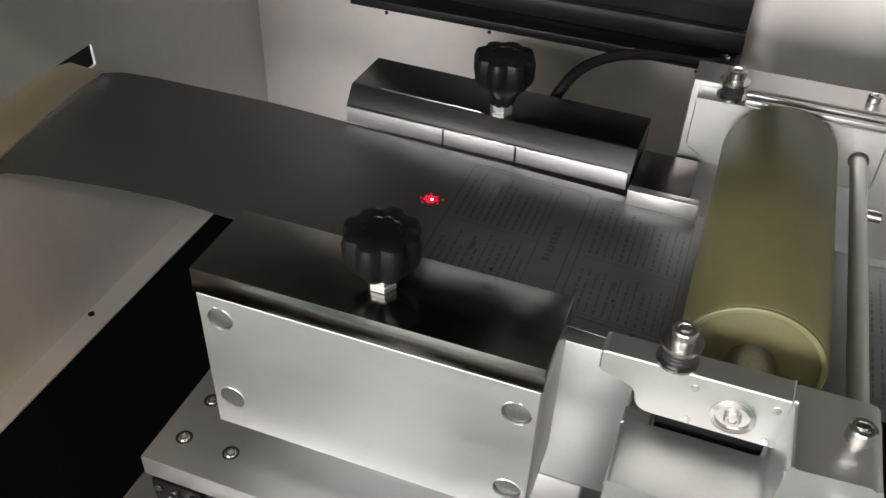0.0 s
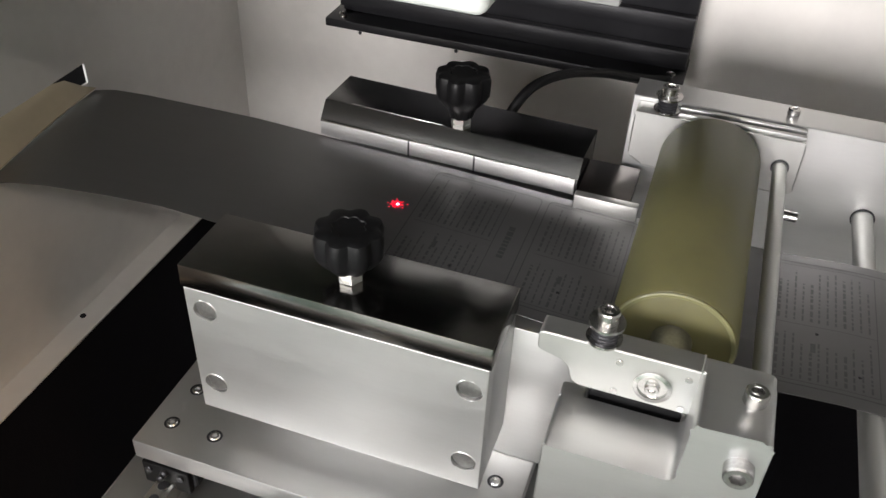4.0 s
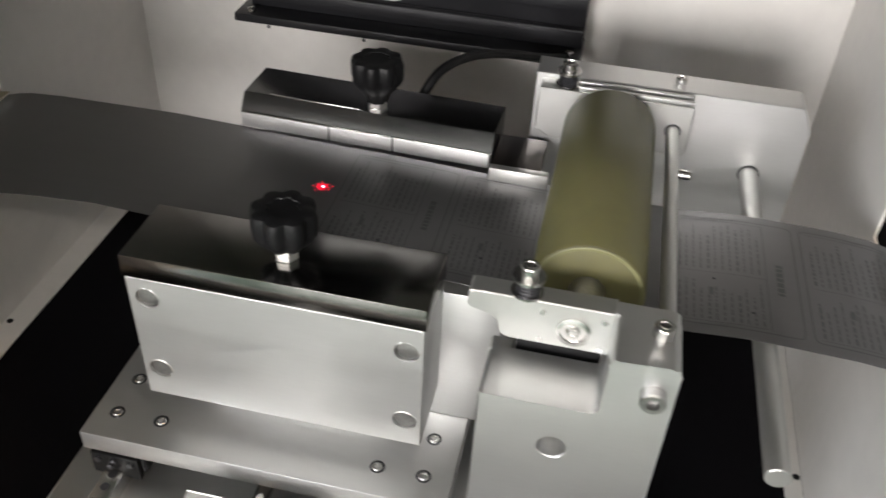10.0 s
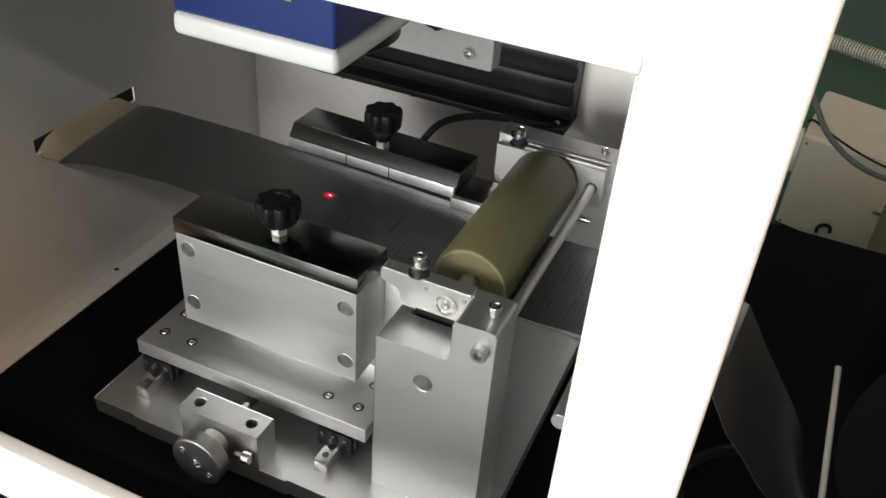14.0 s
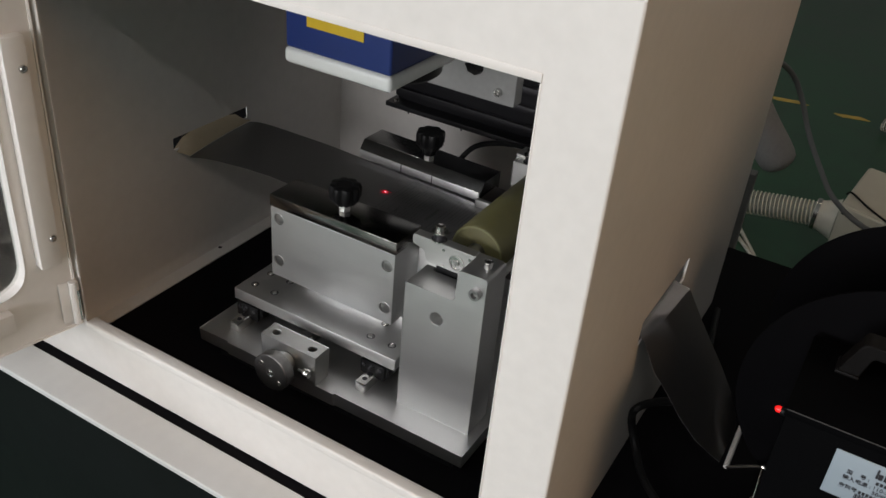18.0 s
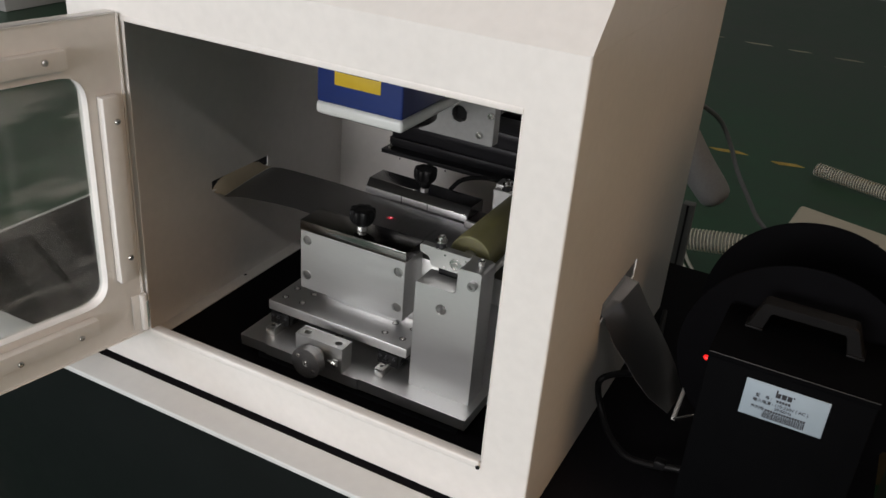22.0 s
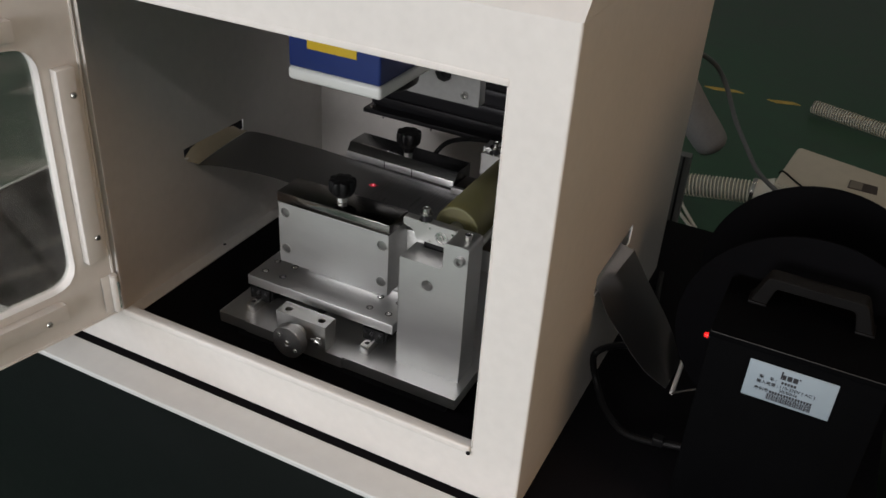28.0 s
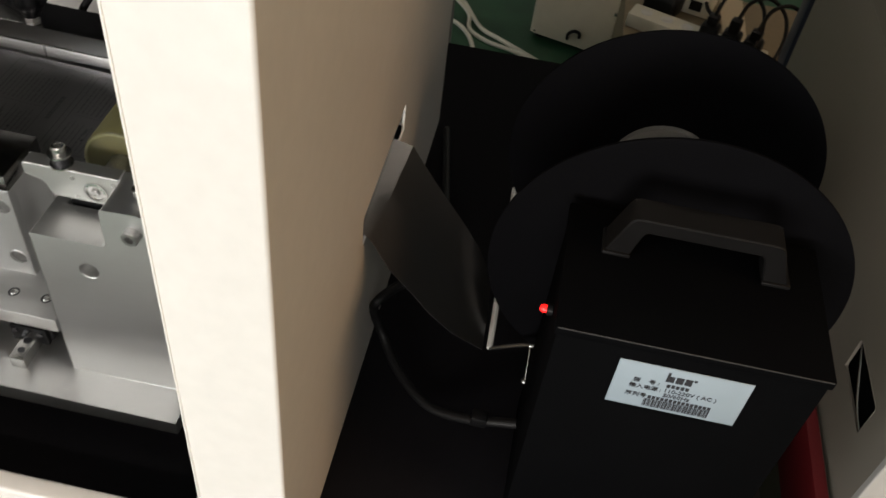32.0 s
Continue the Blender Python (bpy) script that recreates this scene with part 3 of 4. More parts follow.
# ---- slide stage ----
st = thing("slide_stage", 120, 40, TZ, "satin aluminium slide stage with rails and hand wheel", "slide stage")
part("riser", box(-40, 285, -50, 235, TZ, -8.8, 1), BLACK_RAIL, st, "black riser")
part("base_plate", plate(rounded([(-59, -63.5), (-14, -63.5), (-14, -65.5), (140, -65.5), (140, -63.5), (303, -63.5), (303, 245), (-59, 245)], 0.8, 1), [], -8.4, 8, "xy", 0.6), ALU, st)
for x in (-22, 160):
    r = part("rail", box(x - 6.5, x + 6.5, -44, 230, 8, 21, 1), CHROME, st, "ground steel rail")
    part("rail_bolt", rod(3.0, 0.6, (x, -35, 20.8), n=14, ch=0.2), DARK_STEEL, r)
    c = part("carriage", box(x - 17, x + 17, -16, 60, 15, 35.5, 1.2), DARK_STEEL, st, "black linear bearing carriage")
    part("end_seal", box(x - 16, x + 16, -21, -16.2, 14, 33, 1), BLACK_PLASTIC, c)
    for dx in (-11, 11):
        part("seal_screw", rod(2.4, 1.6, (x + dx, -21, 28), "-y", 14, 0.3), DARK_STEEL, c)
        part("side_seal", box(x + dx * 1.5 - 1.2, x + dx * 1.5 + 1.2, -14, 58, 16, 24, 0.5), BLACK_PLASTIC, c)
    part("grease_nipple", lathe([(2.6, 0), (2.6, 2), (1.6, 3), (2.2, 5), (1.2, 6)], (x, -21.2, 29), "-y", 16), DARK_STEEL, c)
    for y in (-25, 75, 135, 195):
        part("rail_hole", rod(3.4, 0.5, (x, y, 20.7), n=16, ch=0.1), DARK_STEEL, r)
sp = part("slide_plate", box(-41, 189, -21, 160, 36, 51, 0.8), ALU, st)
for x in (-26, 3.5, 143, 171.5):
    for y in (-1, 28):
        place("bore", BORE, sp, x, y, 50.95)
        place("screw", SUNK, sp, x, y, 50.2)
part("screw_block", plate(rect2(39.5, 115.5, -66, -42), [circle2(51.5, -54, 5, 20), circle2(102.5, -54, 5, 20)], 8, 47, "xy", 0.5), ALU_EDGE, st, "aluminium lead screw block")
for x in (51.5, 102.5):
    # dark disc gives the bottom of the hole its shade
    part("hole_bottom", rod(5.0, 2, (x, -54, 30), ch=0.2), DARK_STEEL, st)
part("lead_screw", rod(5, 60, (76, -42, 27), "y"), CHROME, st)
wheel = part("hand_wheel", lathe([(4, 0), (22, 0), (23, 1), (23, 12.6), (22.2, 13.6), (5, 13.8), (4, 13)], (76, -81, 27), "-y", 48), PLUG, st, "round aluminium hand wheel")
part("hub", rod(12, 14, (76, -67, 27), "-y"), ALU_EDGE, wheel)
place("screw", SUNK, wheel, 76, -94, 27, (90, 0, 0))
place("screw", SUNK, wheel, 88, -93.6, 18, (90, 0, 0))
place("screw", SUNK, wheel, 64, -93.6, 36, (90, 0, 0))
lock = part("lock_screw", lathe([(2, 0), (2, 8), (5, 8.2), (5, 14), (4.4, 15)], (97, -72, 27), "x"), CHROME, st, "knurled locking screw")
bed = part("strip_bed", box(4, 203, 49, 215, 51.3, 154, 0.8), ALU, st, "aluminium bed under the strip")
part("guide_bar", box(172.5, 212, 164, 170, 154.3, 167, 0.6), ALU_EDGE, st, "bright guide bar")
part("guide_top", box(172.5, 206, 170.4, 216, 154.3, 163, 0.6), BED_TOP, st)


# ---- clamps with star knobs ----
def knob(parent, x, y, z0, neck=0.0):
    """Star knob on its stud: two nuts, a tapered neck, then the lobed grip."""
    e = z0 + neck
    k = part("knob", lathe([(6, z0 + 7), (7.6, z0 + 8), (8.2 + neck * 0.2, e + 8), (12.5, e + 11), (16.5, e + 16), (18, e + 19), (18.2, e + 29), (17.2, e + 32), (15, e + 33), (9, e + 33), (8.6, e + 32.4), (4, e + 32.2)],
                           (x, y, 0), "z", 64, "star", lobes=8, depth=0.14), BLACK_PLASTIC, parent, "black plastic eight-lobed star knob")
    part("nut", lathe([(6.0, z0 + 0.2), (6.7, z0 + 0.7), (6.7, z0 + 3.0), (6.0, z0 + 3.4)], (x, y, 0), "z", 24, "hex"), NUT, k)
    part("nut", lathe([(6.0, z0 + 3.6), (6.7, z0 + 4.1), (6.7, z0 + 7.2), (6.0, z0 + 7.6)], (x, y, 0), "z", 24, "hex"), NUT, k)
    part("stud", rod(3.4, 9, (x, y, z0 - 0.5)), CHROME, k)


fc = thing("front_clamp", 84, 24, 51, "aluminium clamp block with polished steel top and black knob", "clamp", "strip clamps")
fp = [(11.2, 154.5), (10.8, 99), (158.6, 151), (158.4, 96.5)]
part("front_plate", plate(rect2(0, 168, 77, 168), [circle2(x, z, 6.9, 28) for x, z in fp], 0, 8, "xz", 0.45), ALU, fc, "satin aluminium front plate")
part("body", box(0.1, 167.9, 8.05, 48.5, 77.1, 167.9, 0.3), ALU, fc)
for x, z in fp:
    part("plug", lathe([(6.45, 0), (6.45, 6.4), (6.0, 6.9), (3.2, 7.2), (1.2, 7.25)], (x, 7.9, z), "-y", 32), PLUG, fc, "flush aluminium screw plug")
part("cover", box(-0.8, 168.8, -0.5, 48, 168.3, 183, 0.6, 2), STEEL, fc, "mirror-polished steel cover plate")
part("spacer", box(26, 142, 30, 48, 51.3, 77.2, 0.5), ALU, fc)
knob(fc, 86, 22, 183)

rc = thing("rear_clamp", 88, 180, 157, "polished steel clamp bar with sloping front and black knob", "clamp", "strip clamps")
AM = Matrix.Translation((85, 179, 0)) @ Matrix.Rotation(radians(-1.9), 4, "Z")
part("bar", turned(plate(rounded([(2, 157.8), (49, 157.8), (49, 180), (10.5, 180), (2, 168.6)], 0.8, 2), [], -94, 86, "yz", 0.4), AM), BAR_STEEL, rc, "bevelled polished steel bar")
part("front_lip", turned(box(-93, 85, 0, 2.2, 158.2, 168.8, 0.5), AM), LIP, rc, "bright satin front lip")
for x in (-28, 18):
    part("index_mark", turned(box(x - 0.6, x + 0.6, -0.3, -0.05, 158, 168.9, 0), AM), TEXT, rc, "thin dark index mark")
# Chrome strip stands in for the light catching the lip's top edge.
part("lip_edge", turned(box(-93, 85, -0.2, 1.6, 168.9, 169.7, 0.3), AM), CHROME, rc, "bright strip put in for the highlight along the lip")
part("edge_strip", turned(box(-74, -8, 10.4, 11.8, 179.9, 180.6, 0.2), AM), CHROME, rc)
knob(rc, 88, 194, 180, 6.5)

# ---- the strip ----
SY0, SY1 = 70, 186
prof = [(-196, 150), (-186, 152.5), (-176, 154.5), (-150, 156), (-100, 156.6), (-60, 157), (60, 157), (200, 157.2), (236, 157.2), (260, 157.4), (300, 159.5), (330, 163.2), (345, 164.1), (362, 164.6), (390, 165), (412, 163.8), (426, 160.5)]
HANG = [((433, 154.5), (441, 157.5)), ((449, 126), (462, 125)), ((468, 105), (482, 97)), ((484, 85), (497, 76)), ((505, 66), (512, 52)), ((523, 57), (522, 30)), ((532, 53), (529, 12))]


def skew(x):
    """Sideways drift of the strip along its way."""
    return -0.068 * max(0.0, min(x, 430) + 40)


def sag(x, v):
    """The front edge droops towards the feed slot. v: 0 at the front edge, 1 at the rear one."""
    return -11.0 * (1 - v) ** 1.6 * min(1.0, max(0.0, (-60 - x) / 125.0)) ** 1.5


label_strip = thing("metal_label_strip", 60, 128, 157, "long dull grey metal foil strip with faint printing", "strip")


def sheet(prof, y0, y1, th, cols=8, hang=()):
    loops = []
    for i, (x, z) in enumerate(prof):
        w = [(k / cols) for k in range(cols + 1)]
        top = [(x, y0 + (y1 - y0) * v + skew(x), z + sag(x, v)) for v in w]
        loops.append(top + [(px, py, pz - th) for px, py, pz in reversed(top)])
    for (xf, zf), (xr, zr) in hang:
        top = [(xf + (xr - xf) * k / cols, y0 + (y1 - y0) * k / cols + skew(440), zf + (zr - zf) * k / cols) for k in range(cols + 1)]
        loops.append(top + [(px - th, py, pz - th * 0.6) for px, py, pz in reversed(top)])
    return loft(loops)


part("foil", sheet(prof, SY0, SY1, 0.35, hang=HANG), FOIL, label_strip)
lead = []
for i in range(7):
    u = i / 6
    row = []
    for k in range(9):
        v = k / 8
        arch = 4 * v * (1 - v)
        x = -194 - 19 * u
        z = 152.4 + sag(-187, v) * (1 - u) + u * (-6 + 16.5 * min(1.0, arch * 1.7)) + 0.3
        row.append((x, SY0 - 10 * u + (SY1 - SY0 + 17 * u) * v, z))
    lead.append(row + [(a, b, c - 0.4) for a, b, c in reversed(row)])
# Pale beige sheet, added where the strip reaches the slot.
part("beige_end", loft(lead), PALE_BEIGE, label_strip, "pale beige sheet added over the strip's end at the feed slot")
rng = random.Random(4)


def height(x):
    for (xa, za), (xb, zb) in zip(prof, prof[1:]):
        if xa <= x <= xb:
            return za + (zb - za) * (x - xa) / (xb - xa)
    return 157


def label_print(x0, w=72):
    """One printed label: a rounded frame, ruled columns, text lines across the strip and a bold heading, as ink on the foil."""
    bm = bmesh.new()

    def quad(pts):
        bm.faces.new([bm.verts.new((x, y + skew(x), height(x) + 0.35)) for x, y in pts])

    def bar(a0, a1, b0, b1):
        n = max(1, int((a1 - a0) / 8))
        for i in range(n):
            p, q = a0 + (a1 - a0) * i / n, a0 + (a1 - a0) * (i + 1) / n
            quad(((p, b0), (q, b0), (q, b1), (p, b1)))
    y0, y1 = SY0 + 7, SY1 - 7
    out = rounded(rect2(x0, x0 + w, y0, y1), 5, 4)
    inn = rounded(rect2(x0 + 0.7, x0 + w - 0.7, y0 + 0.7, y1 - 0.7), 4.5, 4)
    for i in range(len(out)):
        j = (i + 1) % len(out)
        steps = max(1, int(abs(out[j].x - out[i].x) / 8))
        for k in range(steps):
            u, v = k / steps, (k + 1) / steps
            quad((out[i].lerp(out[j], u), out[i].lerp(out[j], v), inn[i].lerp(inn[j], v), inn[i].lerp(inn[j], u)))
    # heading: bold short bars near one end
    b = y0 + 34
    while b < y0 + 62:
        seg = 2.2 + rng.random() * 2.4
        bar(x0 + w - 12, x0 + w - 8.2, b, b + seg)
        b += seg + 0.9
    # text lines across the strip, in two blocks
    for col in range(12):
        a = x0 + 5 + col * 4.1
        for c0, c1 in ((y0 + 5, y0 + 42), (y0 + 50, y1 - 6)):
            end = c1 - rng.random() * 16
            b = c0
            while b < end:
                seg = 1.2 + rng.random() * 4.2
                bar(a, a + (1.0 if col % 4 else 1.5), b, min(b + seg, end))
                b += seg + 0.8 + rng.random() * 1.0
    for b in (y0 + 3, y0 + 46.5, y1 - 3.4):
        bar(x0 + 4, x0 + 54, b, b + 0.4)
    bar(x0 + 54, x0 + 54.5, y0 + 3, y1 - 3)
    bar(x0 + 22, x0 + 24.5, y0 + 26, y0 + 33)
    return bm


for x0 in (82, 158, 293, 369):
    part("printing", label_print(x0, 72 if x0 < 360 else 56), INK, label_strip, "faint grey printed label text", "stuff")
for x, y in ((120, 92), (183, 96), (196, 76), (318, 118), (338, 92)):
    part("ink_fleck", lathe([(1.1, height(x) + 0.36), (0.8, height(x) + 0.45)], (x, y + skew(x), 0), "z", 10, "star", lobes=3, depth=0.3), TEXT, label_strip)
SPX, SPY = 70, 126
spot = part("laser_spot", lathe([(4.2, 157.42), (3.2, 157.6)], (SPX, SPY, 0), "z", 40, "star", lobes=7, depth=0.35), SPOT, label_strip, "glowing red laser spot")
part("spot_core", lathe([(1.0, 157.7), (0.6, 158.1)], (SPX + 1, SPY - 0.5, 0), "z", 16), SPOT_CORE, spot, "white-hot core of the laser spot")
for k in range(9):
    a, r = 2.4 * k, 4.2 + 0.35 * k
    part("speck", lathe([(0.6, 157.42), (0.3, 157.6)], (SPX + r * math.cos(a), SPY + 0.8 * r * math.sin(a), 0), "z", 8), SPOT, spot)

# ---- roller stand ----
rs = thing("roller_stand", 246, 100, 8, "aluminium stand holding an olive rubber pressure roller", "roller stand")
part("front_stand", plate(rounded([(202, 8.3), (292, 8.3), (292, 205), (260, 205), (260, 168), (202, 168)], [0.5, 0.5, 5, 5, 6, 3], 6), [circle2(241, 138, 7.2, 24)], -33, 1, "xz", 0.6), ALU, rs, "notched aluminium upright")
part("stand_back", plate(rounded([(202.2, 8.5), (291.8, 8.5), (291.8, 204.8), (260.2, 204.8), (260.2, 148), (214, 148), (214, 167.8), (202.2, 167.8)], [0.5, 0.5, 5, 2, 2, 2, 2, 2], 3), [], -1.5, 8, "xz", 0.5), ALU, rs, "pocketed rear half of the upright")
place("bolt", CAP10, rs, 241, -16, 138, (90, 0, 0))
part("hole_back", box(232, 250, -15, -10, 129, 147, 0.2), ALU, rs)
place("bolt", BOLT13, rs, 282, -33, 187.5, (90, 0, 0))
arm_shape = rounded([(189, 205), (189, 194), (204, 190), (206, 178), (260.5, 178), (260.5, 205)], [3, 4, 8, 8, 2, 0], 5)
arm = part("front_arm", plate(arm_shape, [], -3, 8, "xz", 0.6), ALU_EDGE, rs, "bright aluminium bearing arm")
part("bearing_ring", lathe([(4, 0), (8.2, 0), (8.6, 0.6), (8.6, 1.6), (6.6, 2), (6.4, 1), (3.4, 1), (3.2, 2.2)], (242, -3, 190), "-y", 28), CHROME, arm)
place("screw", SUNK, arm, 242, -4.2, 190, (90, 0, 0))
for x, z in ((226, 199), (256, 199), (226, 181), (256, 181)):
    part("dowel", rod(1.7, 0.8, (x, -2.9, z), "-y", 10, 0.1), CHROME, arm)


# Black insert paints the dark gap below the arm; no pad is known there.
part("arm_gap_shade", box(215, 258, 4, 7.6, 150, 177.6, 0.6), BLACK_PLASTIC, arm, "black insert standing in for shade under the arm")


def spring_screw(parent, x, y, z):
    s = part("spring", helix([(x, y, z), (x, y, z + 9)], 5.2, 1.0, 5), DARK_STEEL, parent, "dark coiled spring")
    part("washer", lathe([(3, z + 9), (8.2, z + 9), (8.2, z + 10.4), (3, z + 10.6)], (x, y, 0)), CHROME, s)
    part("seat_washer", lathe([(3, z), (8.2, z), (8.2, z + 1.2), (3, z + 1.2)], (x, y, 0)), CHROME, s)
    part("stud", rod(3, 16, (x, y, z - 4)), CHROME, s)
    place("cap", CAP10, s, x, y, z + 10.7)


spring_screw(arm, 217, 2.6, 205.2)
rear = part("rear_stand", plate(rounded([(192, 8.3), (376, 8.3), (376, 195), (368, 212), (192, 212)], [0.5, 0.5, 4, 4, 1], 3), [], 222, 246, "xz", 0.6), ALU, rs, "aluminium rear upright")
ra = part("rear_arm", plate(rounded([(196, 209), (196, 178), (206, 172), (298, 172), (298, 209)], [3, 6, 4, 6, 5], 4), [], 207, 221.7, "xz", 0.6), ALU_EDGE, rs)
part("rail_lip", box(222, 297, 208, 211, 209.2, 212, 0.3), ALU_EDGE, ra)
part("rail_lip", box(222, 297, 216, 219, 209.2, 212, 0.3), ALU_EDGE, ra)
spring_screw(ra, 214, 214, 209.4)
place("screw", CAP6, rear, 288, 235, 212.2)
place("screw", CAP10, rs, 282, -14.5, 208)
part("pin", rod(2.8, 10, (282, -14.5, 199.5)), CHROME, rs)
roller = part("roller", lathe([(12, 0), (27, 0), (29.2, 0.8), (30, 2.2), (30, 168), (29.2, 170), (12, 170)], (246, 31, 187.6), "y", 64), OLIVE, rs, "olive translucent rubber roller")
part("end_ring", lathe([(26.6, 0), (29.0, 0), (29.3, 0.5), (28.6, 1.0), (27.0, 0.8)], (246, 31, 187.6), "-y", 48, cap=(False, False)), OLIVE_END, roller, "pale rim of the roller end")
part("shaft", rod(9.5, 200, (246, 14, 188.2), "y", 32, 1.2), PLUG, roller, "dull steel shaft end")
part("journal", rod(5, 8, (246, 7, 188.2), "y", 20, 0.5), DARK_STEEL, roller)
part("tie_rod", rod(4.3, 200, (287, 7.5, 190), "y", 24), ALU_EDGE, rs, "polished steel tie rod")
part("rod_bush", lathe([(4.4, 0), (5.4, 0), (5.4, 0.6), (4.4, 0.6)], (287, 206.9, 190), "-y", 24, cap=(False, False)), DARK_STEEL, rs)
part("rod_bush", lathe([(6.4, 0), (7.3, 0), (7.3, 0.6), (6.4, 0.6)], (345, 221.9, 157.2), "-y", 24, cap=(False, False)), DARK_STEEL, rs)
part("tie_collar", rod(3, 12, (288, 165, 184), "x", 14), CHROME, rs)
part("guide_rod", rod(6.3, 262, (345, -41, 157.2), "y", 24), ALU_EDGE, rs, "polished steel guide rod")

# ---- laser head on its axis ----
hd = thing("laser_head", 95, 120, 347, "blue laser scan head with pale grey base hanging above the strip", "laser head")
part("body", box(29, 154, -6, 190, 362, 560, 3, 3), BLUE, hd, "blue painted housing")
part("base_rim", box(27.5, 155.5, -7.5, 192, 345.5, 361.8, 5, 4), GREY_RIM, hd, "pale grey base")
part("underside", box(33, 150, -2, 186, 344.2, 345.4, 0.4), BLACK_RAIL, hd, "black underside plate")
part("lens", lathe([(40, 0), (52, 0), (52, 12), (47, 16), (44, 16), (42, 9), (20, 7), (4, 6.5)], (94, 92, 344), "-z", 48), BLACK_PLASTIC, hd, "black round scan lens")
part("sticker", box(56, 123, -6.9, -6.2, 388, 412, 0.2), YELLOW, hd, "yellow warning sticker")
part("sticker_band", box(59, 120, -7.3, -7, 405, 409, 0), TEXT, hd)
ax = thing("linear_axis", 70, 390, 140, "black ribbed linear axis fixed to the back wall", "linear axis")
part("body", box(-84, 215, 388, 414, 155, 698, 1), BLACK_RAIL, ax)
part("foot", box(-92, 216, 366, 414, 147.5, 154.8, 0.8), BLACK_RAIL, ax)
for i in range(19):
    part("rib", box(-84, 215, 380, 387.8, 162 + i * 28, 175 + i * 28, 1.5), BLACK_RAIL, ax)
    part("rib_edge", box(-84, 215, 379.4, 380.4, 173.4 + i * 28, 174.8 + i * 28, 0), RAIL_LINE, ax)
for x in (-78, 205):
    place("screw", CAP6, ax, x, 373, 155)
br = thing("head_bracket", 175, 250, 250, "grey aluminium bracket plate carrying the laser head", "bracket")
part("plate", plate(rounded([(46, 258), (172, 258), (172, 372), (46, 372)], 3, 3), [circle2(114, 298, 13, 24)], 240, 258, "xz", 0.8), CAST, br, "dull cast aluminium bracket plate")
part("hole_shade", rod(12.9, 4, (114, 257, 298), "-y", 24, 0.3), BLACK_PLASTIC, br)
part("arm", box(60, 150, 192.5, 239.5, 380, 500, 1), BLACK_RAIL, br)
part("slide", box(60, 168, 258.5, 378, 300, 480, 1), BLACK_RAIL, br)
for x, z in ((150, 273), (166, 306)):
    place("screw", CAP10, br, x, 240.2, z, (90, 0, 0))

solid("black_cable", tube([(106, 233, 158), (112, 238, 176), (122, 254, 188), (138, 284, 186), (158, 318, 175), (180, 345, 163), (196, 362, 157), (204, 368, 157)], 3.6), BLACK_CABLE, "thin black cable looping behind the rear clamp", "cable")

# ---- rewinder standing on the bench ----
rw = thing("label_rewinder", 655, 60, TZ, "black label rewinder box with two large black reel discs", "rewinder")
part("body", box(573, 740, -68, 45, TZ + 6, 216, 2, 2), BLACK_COAT, rw, "black textured metal box")
part("lid", box(571.5, 741.5, -69.5, 46, 216.2, 224, 1.2, 2), BLACK_COAT, rw)
part("lid_edge", box(573, 740, -69.9, -69.3, 222.9, 223.9, 0.2), EDGE_GREY, rw, "thin dark grey front edge of the lid")
for x in (590, 720):
    for y in (-50, 30):
        part("foot", rod(9, 6, (x, y, TZ)), BLACK_PLASTIC, rw)
hdl = part("handle", joined(plate(rounded([(596, 224.3), (613, 224.3), (619, 247), (695, 247), (701, 224.3), (718, 224.3), (705, 258), (609, 258)], [2, 2, 4, 4, 2, 2, 8, 8], 4), [], 2, 22, "xz", 1.0), box(595, 614, 0, 24, 224.2, 227.5, 1.2), box(700, 719, 0, 24, 224.2, 227.5, 1.2)), HANDLE_BLACK, rw, "black plastic carrying handle")
SX0, SX1, SZ0, SZ1 = 615.5, 699.0, 162.0, 206.0
stk = part("sticker", box(SX0, SX1, -69.0, -68.3, SZ0, SZ1, 0.3), LABEL, rw, "white rating sticker with black print")


def ink(name, u0, u1, v0, v1):
    """A printed bar on the sticker, in shares of its width and height from the upper corner."""
    part(name, box(SX0 + u0 * (SX1 - SX0), SX0 + u1 * (SX1 - SX0), -69.5, -69.1, SZ1 - v1 * (SZ1 - SZ0), SZ1 - v0 * (SZ1 - SZ0), 0), TEXT, stk)


for u0, u1, v0, v1 in ((0.375, 0.395, 0.09, 0.29), (0.397, 0.435, 0.17, 0.29), (0.447, 0.502, 0.16, 0.29), (0.514, 0.568, 0.16, 0.29), (0.578, 0.598, 0.15, 0.185)):
    ink("mark", u0, u1, v0, v1)
for u0, u1, v in ((0.40, 0.575, 0.385), (0.30, 0.79, 0.715)):
    n = int((u1 - u0) / 0.032)
    for i in range(n):
        ink("text_bar", u0 + (u1 - u0) * i / n, u0 + (u1 - u0) * (i + 0.72) / n, v - 0.032, v + 0.032)
u = 0.28
for i in range(38):
    wide = (0.005, 0.009, 0.005, 0.013)[i * 7 % 4]
    ink("barcode_bar", u, u + wide, 0.765, 0.93)
    u += wide + (0.005, 0.007, 0.004)[i % 3]
